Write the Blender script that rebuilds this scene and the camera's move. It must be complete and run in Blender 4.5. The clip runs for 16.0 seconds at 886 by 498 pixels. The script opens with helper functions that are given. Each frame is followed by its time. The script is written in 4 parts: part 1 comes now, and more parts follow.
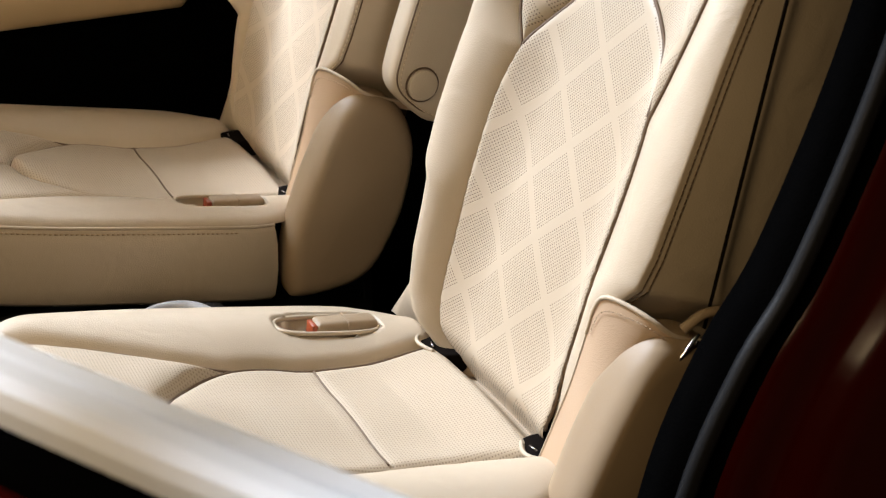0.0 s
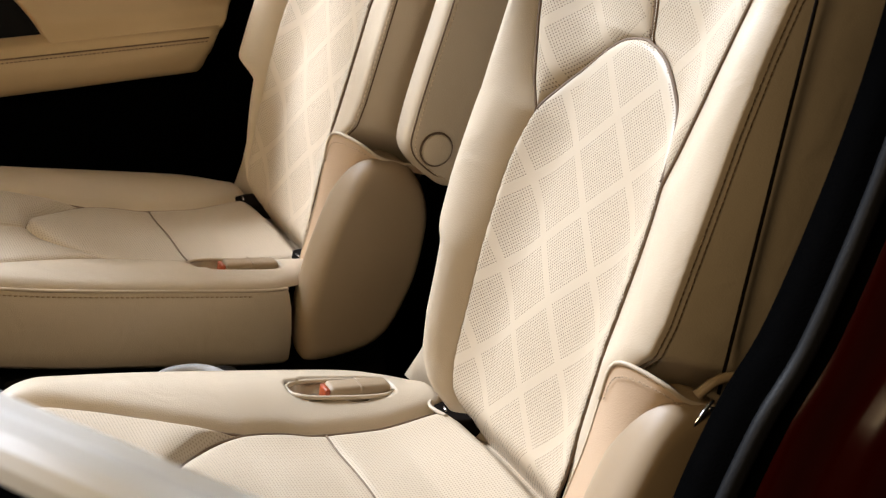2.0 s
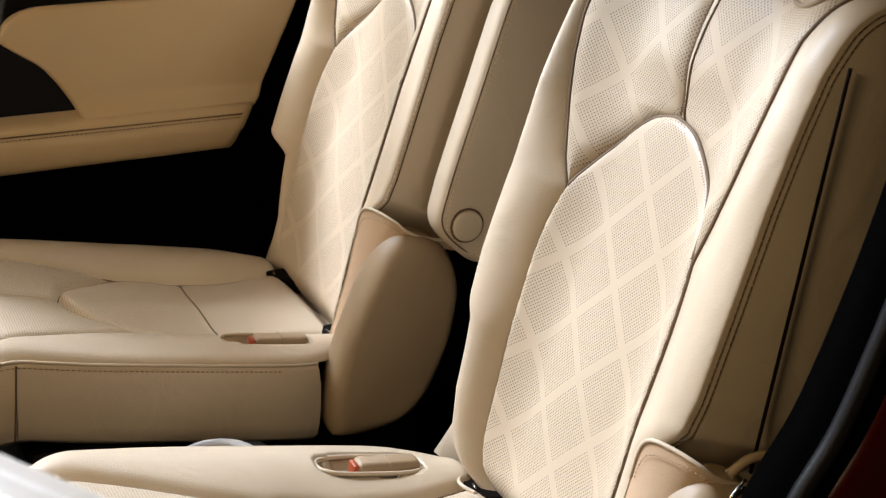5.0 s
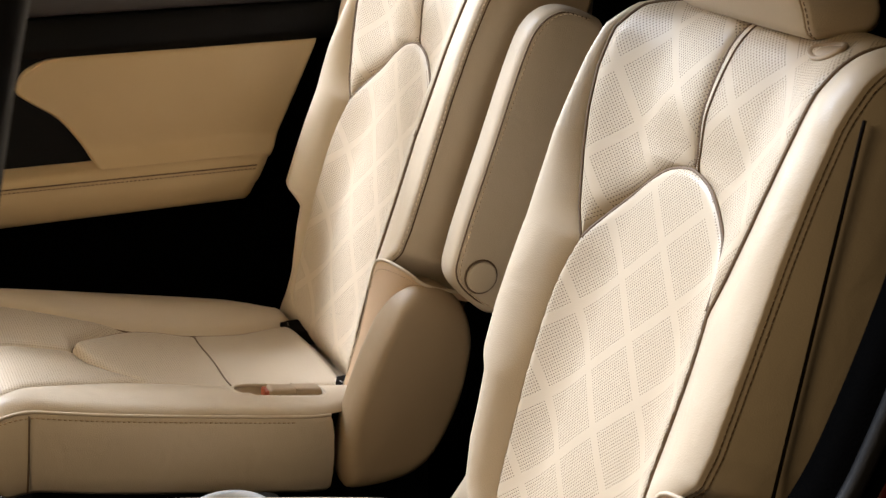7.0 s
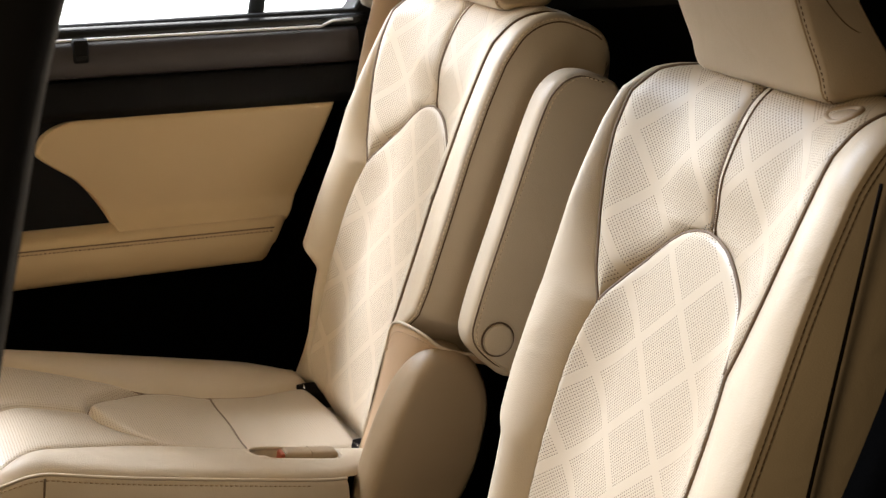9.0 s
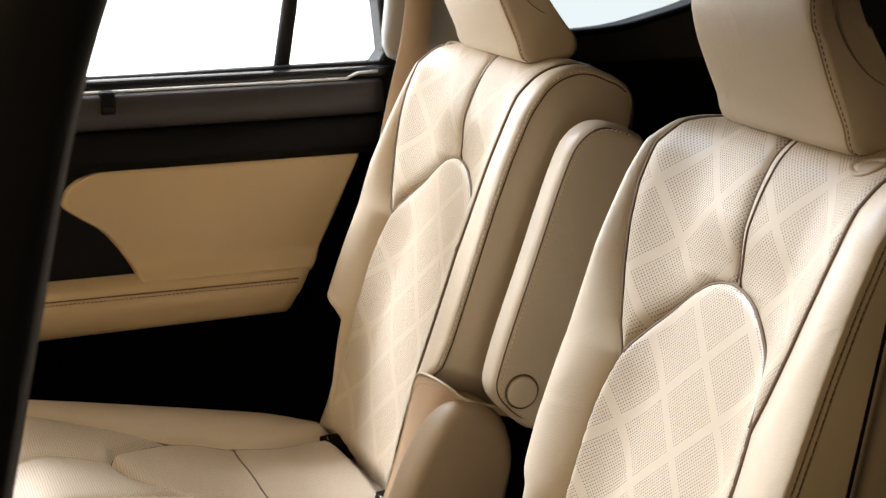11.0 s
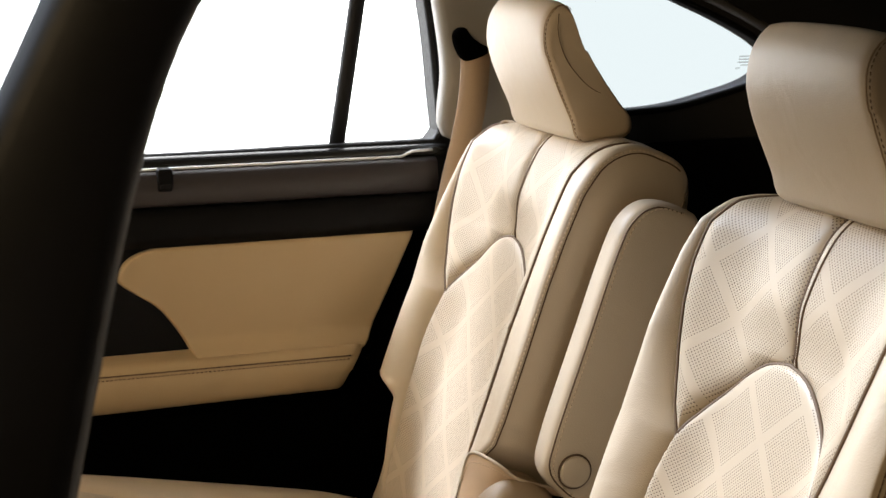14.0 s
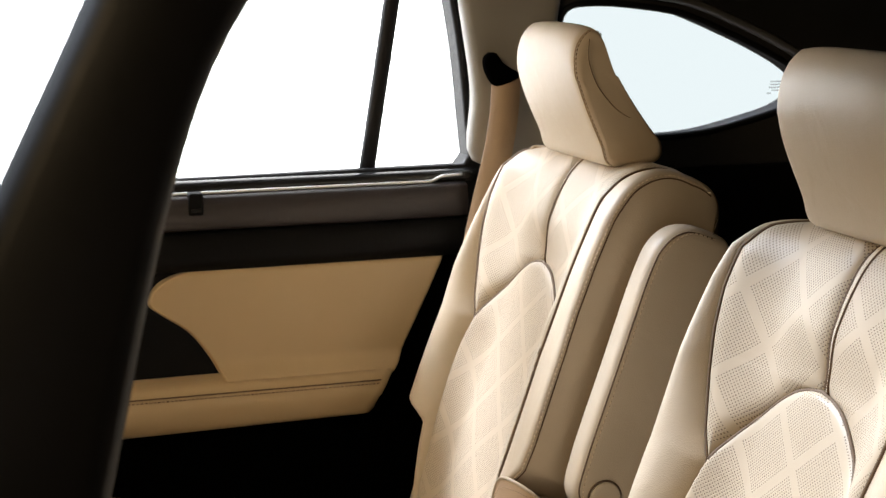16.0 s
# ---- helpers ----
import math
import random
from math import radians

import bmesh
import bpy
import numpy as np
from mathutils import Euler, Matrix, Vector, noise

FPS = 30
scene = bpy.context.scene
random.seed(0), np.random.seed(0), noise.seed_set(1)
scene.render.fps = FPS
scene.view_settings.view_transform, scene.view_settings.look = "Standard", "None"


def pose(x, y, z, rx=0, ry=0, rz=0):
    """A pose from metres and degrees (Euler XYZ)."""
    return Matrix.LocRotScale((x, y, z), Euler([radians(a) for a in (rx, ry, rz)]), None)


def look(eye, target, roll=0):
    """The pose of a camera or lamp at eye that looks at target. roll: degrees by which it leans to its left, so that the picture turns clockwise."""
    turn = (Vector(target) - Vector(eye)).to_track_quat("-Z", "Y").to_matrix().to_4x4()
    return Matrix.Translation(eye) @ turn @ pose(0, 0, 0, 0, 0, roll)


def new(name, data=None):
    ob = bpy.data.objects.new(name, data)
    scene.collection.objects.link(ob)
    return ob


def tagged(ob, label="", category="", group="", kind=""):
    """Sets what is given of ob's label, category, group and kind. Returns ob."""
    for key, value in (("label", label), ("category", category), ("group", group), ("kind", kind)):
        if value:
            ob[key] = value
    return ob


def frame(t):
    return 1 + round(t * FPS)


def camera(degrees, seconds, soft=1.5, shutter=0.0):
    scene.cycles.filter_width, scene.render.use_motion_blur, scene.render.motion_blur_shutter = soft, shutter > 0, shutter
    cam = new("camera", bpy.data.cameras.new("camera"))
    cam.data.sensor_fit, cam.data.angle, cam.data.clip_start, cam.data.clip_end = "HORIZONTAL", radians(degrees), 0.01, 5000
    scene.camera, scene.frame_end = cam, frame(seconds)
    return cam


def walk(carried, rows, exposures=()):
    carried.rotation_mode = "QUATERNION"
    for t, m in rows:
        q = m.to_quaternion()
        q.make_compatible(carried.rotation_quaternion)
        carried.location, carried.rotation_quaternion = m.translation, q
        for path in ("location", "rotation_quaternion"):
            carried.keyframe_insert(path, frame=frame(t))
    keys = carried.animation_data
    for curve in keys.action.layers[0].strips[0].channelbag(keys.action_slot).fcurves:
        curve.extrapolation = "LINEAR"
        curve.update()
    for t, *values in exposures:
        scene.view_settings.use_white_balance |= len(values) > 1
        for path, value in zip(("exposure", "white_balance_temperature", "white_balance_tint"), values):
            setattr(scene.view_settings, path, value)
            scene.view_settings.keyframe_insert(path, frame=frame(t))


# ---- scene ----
from collections import namedtuple

# ---- camera: it turns on the spot, just outside the open rear door ----
cam = camera(31.284, 16.0, soft=1.2)
cam.data.dof.use_dof = True
cam.data.dof.focus_distance = 1.88
cam.data.dof.aperture_fstop = 11.0
EYE = (-0.7085, -1.3665, 1.2592)
TURNS = (
    (0.0, 64.878, -0.166, -25.339),
    (0.5, 65.572, -0.138, -25.213),
    (1.0, 66.252, -0.150, -25.063),
    (1.5, 66.799, -0.212, -24.911),
    (2.0, 67.203, -0.194, -24.791),
    (2.5, 67.674, -0.175, -24.627),
    (3.0, 68.274, -0.163, -24.369),
    (3.5, 68.857, -0.135, -24.139),
    (4.0, 69.188, -0.100, -23.967),
    (6.5, 71.334, -0.063, -23.239),
    (7.0, 71.802, -0.044, -23.129),
    (7.5, 72.420, -0.020, -22.986),
    (8.0, 73.023, 0.000, -22.838),
    (8.5, 73.529, 0.040, -22.704),
    (9.0, 74.068, 0.034, -22.523),
    (11.5, 76.280, 0.117, -21.365),
    (12.0, 76.619, 0.095, -21.051),
    (12.5, 77.097, 0.142, -20.683),
    (13.0, 77.628, 0.180, -20.341),
    (13.5, 78.262, 0.181, -20.009),
    (14.0, 78.758, 0.163, -19.669),
    (14.5, 79.106, 0.228, -19.328),
    (15.0, 79.355, 0.212, -18.997),
    (15.5, 79.539, 0.268, -18.766),
    (16.0, 79.653, 0.211, -18.576),
)
walk(cam, [(t, pose(*EYE, rx, ry, rz)) for t, rx, ry, rz in TURNS])

# ---- light: a white studio round the car, with added warm fill ----
scene.view_settings.exposure = -0.06
# orange world tint is an added dim fill; the studio itself is white
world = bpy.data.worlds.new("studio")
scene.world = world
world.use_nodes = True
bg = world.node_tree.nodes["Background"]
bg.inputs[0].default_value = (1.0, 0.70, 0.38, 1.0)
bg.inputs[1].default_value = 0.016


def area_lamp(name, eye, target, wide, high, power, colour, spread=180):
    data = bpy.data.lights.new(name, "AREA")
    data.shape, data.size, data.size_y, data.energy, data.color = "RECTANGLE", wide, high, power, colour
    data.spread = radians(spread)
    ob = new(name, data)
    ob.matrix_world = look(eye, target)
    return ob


sun_data = bpy.data.lights.new("sun", "SUN")
sun_data.energy, sun_data.angle, sun_data.color = 6.5, radians(12), (0.90, 1.0, 1.18)
sun = new("sun", sun_data)
sun.matrix_world = look((-0.47, 0.52, 0.68), (0.0, 0.0, 0.0))
# warm fill added in front of the far chair; no such source is seen
area_lamp("front_fill", (-1.42, 0.78, 1.24), (0.05, 0.85, 0.60), 0.6, 0.4, 2.6, (1.0, 0.80, 0.55), 110)
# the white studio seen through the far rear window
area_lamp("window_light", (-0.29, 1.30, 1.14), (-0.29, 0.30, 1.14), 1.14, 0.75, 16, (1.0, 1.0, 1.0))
# warm fill lamp added outside the near doorway for the chairs' sides
area_lamp("side_fill", (-1.60, -1.10, 1.85), (0.10, 0.60, 0.60), 0.7, 0.4, 5.5, (1.0, 0.74, 0.42), 90)



# ---- materials ----
def material(name, colour, rough=0.5, metal=0.0, spec=0.5):
    m = bpy.data.materials.new(name)
    m.use_nodes = True
    b = m.node_tree.nodes["Principled BSDF"]
    b.inputs["Base Color"].default_value = (*colour, 1)
    b.inputs["Roughness"].default_value = rough
    b.inputs["Metallic"].default_value = metal
    b.inputs["Specular IOR Level"].default_value = spec
    return m


def node(m, kind, **values):
    n = m.node_tree.nodes.new(kind)
    for key, value in values.items():
        if key in n.inputs:
            n.inputs[key].default_value = value
    return n


def link(m, a, b):
    m.node_tree.links.new(a, b)


def calc(m, op, a, b=None, c=None):
    n = m.node_tree.nodes.new("ShaderNodeMath")
    n.operation = op
    for i, v in enumerate((a, b, c)):
        if v is None:
            continue
        if isinstance(v, (int, float)):
            n.inputs[i].default_value = v
        else:
            link(m, v, n.inputs[i])
    return n.outputs[0]


def grained(m, colour, colour2, blotch=6.0, grain=650.0, depth=0.32, rough=(0.38, 0.52), soft=0.0):
    """Leather or moulded plastic: two-scale colour change and a fine pebbled relief, in object metres."""
    b = m.node_tree.nodes["Principled BSDF"]
    co = node(m, "ShaderNodeTexCoord")
    n1 = node(m, "ShaderNodeTexNoise", Scale=blotch, Detail=4.0, Roughness=0.6)
    n2 = node(m, "ShaderNodeTexVoronoi", Scale=grain)
    n3 = node(m, "ShaderNodeTexNoise", Scale=90.0, Detail=3.0)
    for n in (n1, n2, n3):
        link(m, co.outputs["Object"], n.inputs["Vector"])
    ramp = node(m, "ShaderNodeMix")
    ramp.data_type = "RGBA"
    ramp.inputs[6].default_value, ramp.inputs[7].default_value = (*colour, 1), (*colour2, 1)
    t = calc(m, "MULTIPLY_ADD", n1.outputs["Fac"], 1.6, -0.3)
    link(m, t, ramp.inputs[0])
    link(m, ramp.outputs[2], b.inputs["Base Color"])
    r = calc(m, "MULTIPLY_ADD", n3.outputs["Fac"], rough[1] - rough[0], rough[0])
    link(m, r, b.inputs["Roughness"])
    h = calc(m, "MULTIPLY_ADD", n3.outputs["Fac"], 0.6, n2.outputs["Distance"])
    bump = node(m, "ShaderNodeBump", Strength=depth, Distance=0.0006)
    link(m, h, bump.inputs["Height"])
    if soft:
        n4 = node(m, "ShaderNodeTexNoise", Scale=16.0, Detail=2.0, Distortion=0.6)
        link(m, co.outputs["Object"], n4.inputs["Vector"])
        slack = node(m, "ShaderNodeBump", Strength=soft, Distance=0.004)
        link(m, n4.outputs["Fac"], slack.inputs["Height"])
        link(m, slack.outputs[0], bump.inputs["Normal"])
    link(m, bump.outputs[0], b.inputs["Normal"])
    return m, ramp, b, bump


CREAM, CREAM2 = (0.500, 0.406, 0.290), (0.548, 0.449, 0.328)
leather = grained(material("cream_leather", CREAM), CREAM, CREAM2, soft=0.55)[0]


def perforated(name, pitch, diamonds):
    """Cream leather with rows of punched holes, by the panel's own flat coordinates in metres."""
    m, ramp, b, bump = grained(material(name, CREAM), CREAM, CREAM2, depth=0.08, soft=0.2)
    uv = node(m, "ShaderNodeUVMap")
    uv.uv_map = "flat"
    turn = node(m, "ShaderNodeMapping")
    turn.inputs["Rotation"].default_value = (0, 0, radians(45 if diamonds else 0))
    turn.inputs["Scale"].default_value = (1 / pitch, 1 / pitch, 1)
    link(m, uv.outputs[0], turn.inputs["Vector"])
    vor = node(m, "ShaderNodeTexVoronoi", Scale=1.0, Randomness=0.0)
    vor.voronoi_dimensions = "2D"
    link(m, turn.outputs[0], vor.inputs["Vector"])
    d = vor.outputs["Distance"]
    hole = calc(m, "SMOOTH_MIN", calc(m, "MAXIMUM", calc(m, "MULTIPLY_ADD", d, -14.0, 3.8), 0.0), 1.0, 0.1)
    if diamonds:
        sep = node(m, "ShaderNodeSeparateXYZ")
        link(m, uv.outputs[0], sep.inputs[0])
        u, s = sep.outputs[0], calc(m, "SUBTRACT", sep.outputs[1], 0.297)
        bands = []
        for w in (calc(m, "ADD", u, s), calc(m, "SUBTRACT", u, s)):
            fr = calc(m, "FRACT", calc(m, "MULTIPLY_ADD", w, 1 / 0.107, 10.5))
            bands.append(calc(m, "GREATER_THAN", calc(m, "ABSOLUTE", calc(m, "SUBTRACT", fr, 0.5)), 0.072))
        hole = calc(m, "MULTIPLY", hole, calc(m, "MULTIPLY", bands[0], bands[1]))
    hole = calc(m, "MULTIPLY", hole, 0.78 if diamonds else 0.5)
    # the shade inside the punched holes is mixed into the base colour
    mix = node(m, "ShaderNodeMix")
    mix.data_type = "RGBA"
    mix.inputs[7].default_value = (0.10, 0.065, 0.035, 1)
    link(m, hole, mix.inputs[0])
    link(m, ramp.outputs[2], mix.inputs[6])
    link(m, mix.outputs[2], b.inputs["Base Color"])
    deep = node(m, "ShaderNodeBump", Strength=0.6, Distance=0.0012)
    deep.invert = True
    link(m, hole, deep.inputs["Height"])
    link(m, bump.outputs[0], deep.inputs["Normal"])
    link(m, deep.outputs[0], b.inputs["Normal"])
    return m


diamond_leather = perforated("diamond_perforated_leather", 0.00344, True)
dotted_leather = perforated("dotted_perforated_leather", 0.0036, False)
door_leather = grained(material("door_cream", CREAM), (0.50, 0.365, 0.205), (0.54, 0.40, 0.23), grain=700)[0]
thread = grained(material("cream_thread", CREAM), (0.66, 0.53, 0.36), (0.7, 0.56, 0.4), rough=(0.6, 0.75))[0]
dark_thread = grained(material("brown_thread", CREAM), (0.115, 0.070, 0.036), (0.15, 0.092, 0.048), rough=(0.6, 0.75))[0]
tan_thread = grained(material("tan_thread", CREAM), (0.36, 0.26, 0.155), (0.40, 0.29, 0.18), rough=(0.6, 0.75))[0]
tan_lining = grained(material("tan_lining", CREAM), (0.52, 0.365, 0.235), (0.56, 0.40, 0.265))[0]
seat_plastic = grained(material("beige_plastic", CREAM), (0.30, 0.215, 0.130), (0.34, 0.245, 0.150), grain=1100, rough=(0.42, 0.55))[0]
black_plastic = grained(material("black_plastic", (0.02, 0.02, 0.02), spec=0.12), (0.0025, 0.0024, 0.0025), (0.0045, 0.0043, 0.0045), grain=800, depth=0.25, rough=(0.45, 0.6))[0]
brown_black = grained(material("brown_black_trim", (0.02, 0.02, 0.02)), (0.030, 0.026, 0.027), (0.040, 0.034, 0.035), grain=800, depth=0.2, rough=(0.4, 0.55))[0]
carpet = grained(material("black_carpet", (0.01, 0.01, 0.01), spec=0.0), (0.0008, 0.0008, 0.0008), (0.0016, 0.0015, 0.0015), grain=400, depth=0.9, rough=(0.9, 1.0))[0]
headliner = grained(material("dark_headliner", (0.03, 0.03, 0.03)), (0.018, 0.017, 0.016), (0.024, 0.022, 0.021), grain=1200, rough=(0.85, 0.95))[0]
greige = grained(material("greige_pillar_trim", (0.3, 0.28, 0.25)), (0.25, 0.23, 0.205), (0.29, 0.27, 0.24), grain=1000, rough=(0.55, 0.7))[0]
webbing = grained(material("belt_webbing", (0.3, 0.2, 0.12)), (0.32, 0.215, 0.125), (0.36, 0.245, 0.15), grain=500, depth=0.6, rough=(0.6, 0.75))[0]
pillar_black = grained(material("black_pillar_trim", (0.02, 0.02, 0.02), spec=0.25), (0.003, 0.0029, 0.003), (0.005, 0.0048, 0.005), blotch=4.0, grain=900, depth=0.2, rough=(0.42, 0.58))[0]
gloss_black = grained(material("gloss_black_trim", (0.02, 0.02, 0.02), spec=0.5), (0.012, 0.012, 0.012), (0.018, 0.018, 0.018), grain=1500, depth=0.03, rough=(0.14, 0.22))[0]
surround_grey = grained(material("grey_surround", (0.1, 0.1, 0.1)), (0.085, 0.080, 0.074), (0.105, 0.098, 0.090), grain=1000, rough=(0.5, 0.65))[0]
rubber = grained(material("black_rubber", (0.02, 0.02, 0.02), spec=0.22), (0.005, 0.005, 0.0053), (0.008, 0.008, 0.0083), grain=300, rough=(0.45, 0.6))[0]
chrome = grained(material("brushed_chrome", (0.7, 0.7, 0.7), metal=1.0), (0.66, 0.66, 0.67), (0.74, 0.74, 0.75), grain=600, depth=0.03, rough=(0.15, 0.28))[0]
grey_bezel = grained(material("grey_bezel", (0.35, 0.35, 0.36)), (0.36, 0.36, 0.37), (0.42, 0.42, 0.43), grain=500, depth=0.3, rough=(0.35, 0.5))[0]
orange = grained(material("orange_button", (0.6, 0.12, 0.03)), (0.28, 0.05, 0.015), (0.31, 0.06, 0.02), rough=(0.3, 0.4))[0]
red_paint = grained(material("red_paint", (0.3, 0.02, 0.015), spec=0.12), (0.032, 0.0016, 0.0008), (0.042, 0.0022, 0.0011), grain=2000, depth=0.01, rough=(0.2, 0.28))[0]
red_paint.node_tree.nodes["Principled BSDF"].inputs["Coat Weight"].default_value = 0.03
ink = material("grey_ink", (0.25, 0.28, 0.28), 0.7)
ink.node_tree.nodes["Principled BSDF"].inputs["Alpha"].default_value = 0.5
gap_black = material("deep_gap", (0.006, 0.004, 0.003), 0.9, spec=0.05)
glass = material("window_glass", (1, 1, 1), 0.0)
glass.node_tree.nodes["Principled BSDF"].inputs["Transmission Weight"].default_value = 1.0
glass.node_tree.nodes["Principled BSDF"].inputs["IOR"].default_value = 1.0 + 0.02
silver = grained(material("satin_silver", (0.7, 0.7, 0.7)), (0.70, 0.70, 0.705), (0.78, 0.78, 0.785), grain=800, depth=0.02, rough=(0.3, 0.4))[0]


# ---- mesh helpers ----
def thing(name, label, category, group="", kind="", at=None):
    ob = new(name)
    ob.empty_display_size = 0.05
    if at is not None:
        ob.matrix_world = at
    return tagged(ob, label, category, group, kind)


def mesh_part(name, verts, faces, mat, parent=None, label="", flat=None, smooth=True, kind=""):
    """One mesh object from points and faces, under its thing; flat: (u, v) in metres for each point."""
    me = bpy.data.meshes.new(name)
    me.from_pydata([tuple(v) for v in verts], [], faces)
    if flat is not None:
        uv = me.uv_layers.new(name="flat")
        idx = np.zeros(len(me.loops), dtype=np.int32)
        me.loops.foreach_get("vertex_index", idx)
        uv.data.foreach_set("uv", np.asarray(flat, dtype=np.float32)[idx].ravel())
    me.polygons.foreach_set("use_smooth", [smooth] * len(me.polygons))
    me.materials.append(mat)
    me.update()
    ob = new(name, me)
    if parent is not None:
        ob.parent = parent
    if label:
        ob["label"] = label
    if kind:
        ob["kind"] = kind
    return ob


def part(name, bm, mat, parent=None, label="", smooth=True, kind=""):
    me = bpy.data.meshes.new(name)
    bm.to_mesh(me)
    bm.free()
    me.polygons.foreach_set("use_smooth", [smooth] * len(me.polygons))
    me.materials.append(mat)
    ob = new(name, me)
    if parent is not None:
        ob.parent = parent
    if label:
        ob["label"] = label
    if kind:
        ob["kind"] = kind
    return ob


def grid_faces(rows, cols, closed=False, base=0):
    out = []
    for i in range(rows - 1):
        for j in range(cols if closed else cols - 1):
            k = (j + 1) % cols
            out.append((base + i * cols + j, base + i * cols + k, base + (i + 1) * cols + k, base + (i + 1) * cols + j))
    return out


def curve(points, n, closed=False):
    """A smooth line through a few points, cut into n even steps."""
    p = np.array(points, dtype=float)
    k = len(p)
    fine = []
    for i in range(k if closed else k - 1):
        a, b = p[i], p[(i + 1) % k]
        if closed:
            a0, b1 = p[i - 1], p[(i + 2) % k]
        else:
            a0, b1 = (p[i - 1] if i else 2 * a - b), (p[i + 2] if i + 2 < k else 2 * b - a)
        for t in np.linspace(0, 1, 24, endpoint=False):
            fine.append(0.5 * (2 * a + (b - a0) * t + (2 * a0 - 5 * a + 4 * b - b1) * t * t + (3 * a - a0 - 3 * b + b1) * t ** 3))
    fine.append(p[0] if closed else p[-1])
    fine = np.array(fine)
    d = np.r_[0, np.cumsum(np.linalg.norm(np.diff(fine, axis=0), axis=1))]
    at = np.linspace(0, d[-1], n + 1)[:-1] if closed else np.linspace(0, d[-1], n)
    return np.stack([np.interp(at, d, fine[:, c]) for c in range(fine.shape[1])], axis=1)


def outward(line, closed=True):
    """Unit normals of a flat closed line that runs counter-clockwise."""
    t = np.roll(line, -1, 0) - np.roll(line, 1, 0)
    if not closed:
        t[0], t[-1] = line[1] - line[0], line[-1] - line[-2]
    n = np.stack([t[:, 1], -t[:, 0]], axis=1)
    return n / np.maximum(np.linalg.norm(n, axis=1, keepdims=True), 1e-9)


def area_sign(line):
    x, y = line[:, 0], line[:, 1]
    return np.sum(x * np.roll(y, -1) - np.roll(x, -1) * y)


def pillow(outline, place, lo, hi, r, steps=4, dome=0.0, scaled=False):
    """A cushion-like slab: a closed flat outline, carried by place(a, b, depth), from depth lo to hi, with edges rounded by r."""
    line = np.array(outline)
    if area_sign(line) < 0:
        line = line[::-1]
    nor = outward(line)
    if scaled:
        away = line - line.mean(0)
        nor = away / np.linalg.norm(away, axis=1).mean()
    rings = []
    for i in range(steps + 1):
        a = math.pi / 2 * i / steps
        rings.append((r * (1 - math.sin(a)), lo + r * (1 - math.cos(a))))
    rings = [(x, lo + (d - lo)) for x, d in rings]
    rings += [(x, hi - (d - lo)) for x, d in reversed(rings)]
    verts, faces = [], []
    for x, d in rings:
        for (a, b), (na, nb) in zip(line, nor):
            verts.append(place(a - na * x, b - nb * x, d))
    n = len(line)
    faces += grid_faces(len(rings), n, closed=True)
    mid = line.mean(0)
    for ring, d, sgn in ((0, lo, -1), (len(rings) - 1, hi, 1)):
        prev = list(range(ring * n, ring * n + n))
        x = rings[ring][0]
        for k, f in enumerate((0.66, 0.33)):
            base = len(verts)
            for (a, b), (na, nb) in zip(line, nor):
                p, q = mid[0] + (a - na * x - mid[0]) * f, mid[1] + (b - nb * x - mid[1]) * f
                verts.append(place(p, q, d + sgn * dome * (1 - f * f)))
            cur = list(range(base, base + n))
            for j in range(n):
                quad = (prev[j], prev[(j + 1) % n], cur[(j + 1) % n], cur[j])
                faces.append(quad if sgn > 0 else quad[::-1])
            prev = cur
        c = len(verts)
        verts.append(place(mid[0], mid[1], d + sgn * dome))
        for j in range(n):
            tri = (prev[j], prev[(j + 1) % n], c)
            faces.append(tri if sgn > 0 else tri[::-1])
    return verts, faces


def tube_mesh(line, r, sides=8, closed=False, flat=1.0):
    """A round cord along a line in space."""
    p = np.array(line, dtype=float)
    n = len(p)
    t = np.gradient(p, axis=0) if not closed else np.roll(p, -1, 0) - np.roll(p, 1, 0)
    t /= np.maximum(np.linalg.norm(t, axis=1, keepdims=True), 1e-9)
    verts, faces = [], []
    up = np.array([0.0, 0.0, 1.0]) if abs(t[0][2]) < 0.9 else np.array([0.0, 1.0, 0.0])
    for i in range(n):
        a = np.cross(t[i], up)
        a /= max(np.linalg.norm(a), 1e-9)
        b = np.cross(a, t[i])
        up = b
        for k in range(sides):
            w = 2 * math.pi * k / sides
            verts.append(p[i] + r * (math.cos(w) * a + flat * math.sin(w) * b))
    faces = grid_faces(n, sides, closed=True)
    if closed:
        faces += [((n - 1) * sides + k, (n - 1) * sides + (k + 1) % sides, (k + 1) % sides, k) for k in range(sides)]
    else:
        faces.append(tuple(range(sides))[::-1])
        faces.append(tuple(range((n - 1) * sides, n * sides)))
    return verts, faces


def dashes(line, length, gap, r, lift=0.0):
    """Stitches: a row of short cords along a line in space."""
    p = np.array(line, dtype=float)
    d = np.r_[0, np.cumsum(np.linalg.norm(np.diff(p, axis=0), axis=1))]
    verts, faces = [], []
    s = 0.0
    while s + length < d[-1]:
        seg = np.stack([np.interp([s, s + length * 0.5, s + length], d, p[:, c]) for c in range(3)], axis=1)
        v, f = tube_mesh(seg, r, 5)
        faces += [tuple(i + len(verts) for i in q) for q in f]
        verts += v
        s += length + gap
    return verts, faces


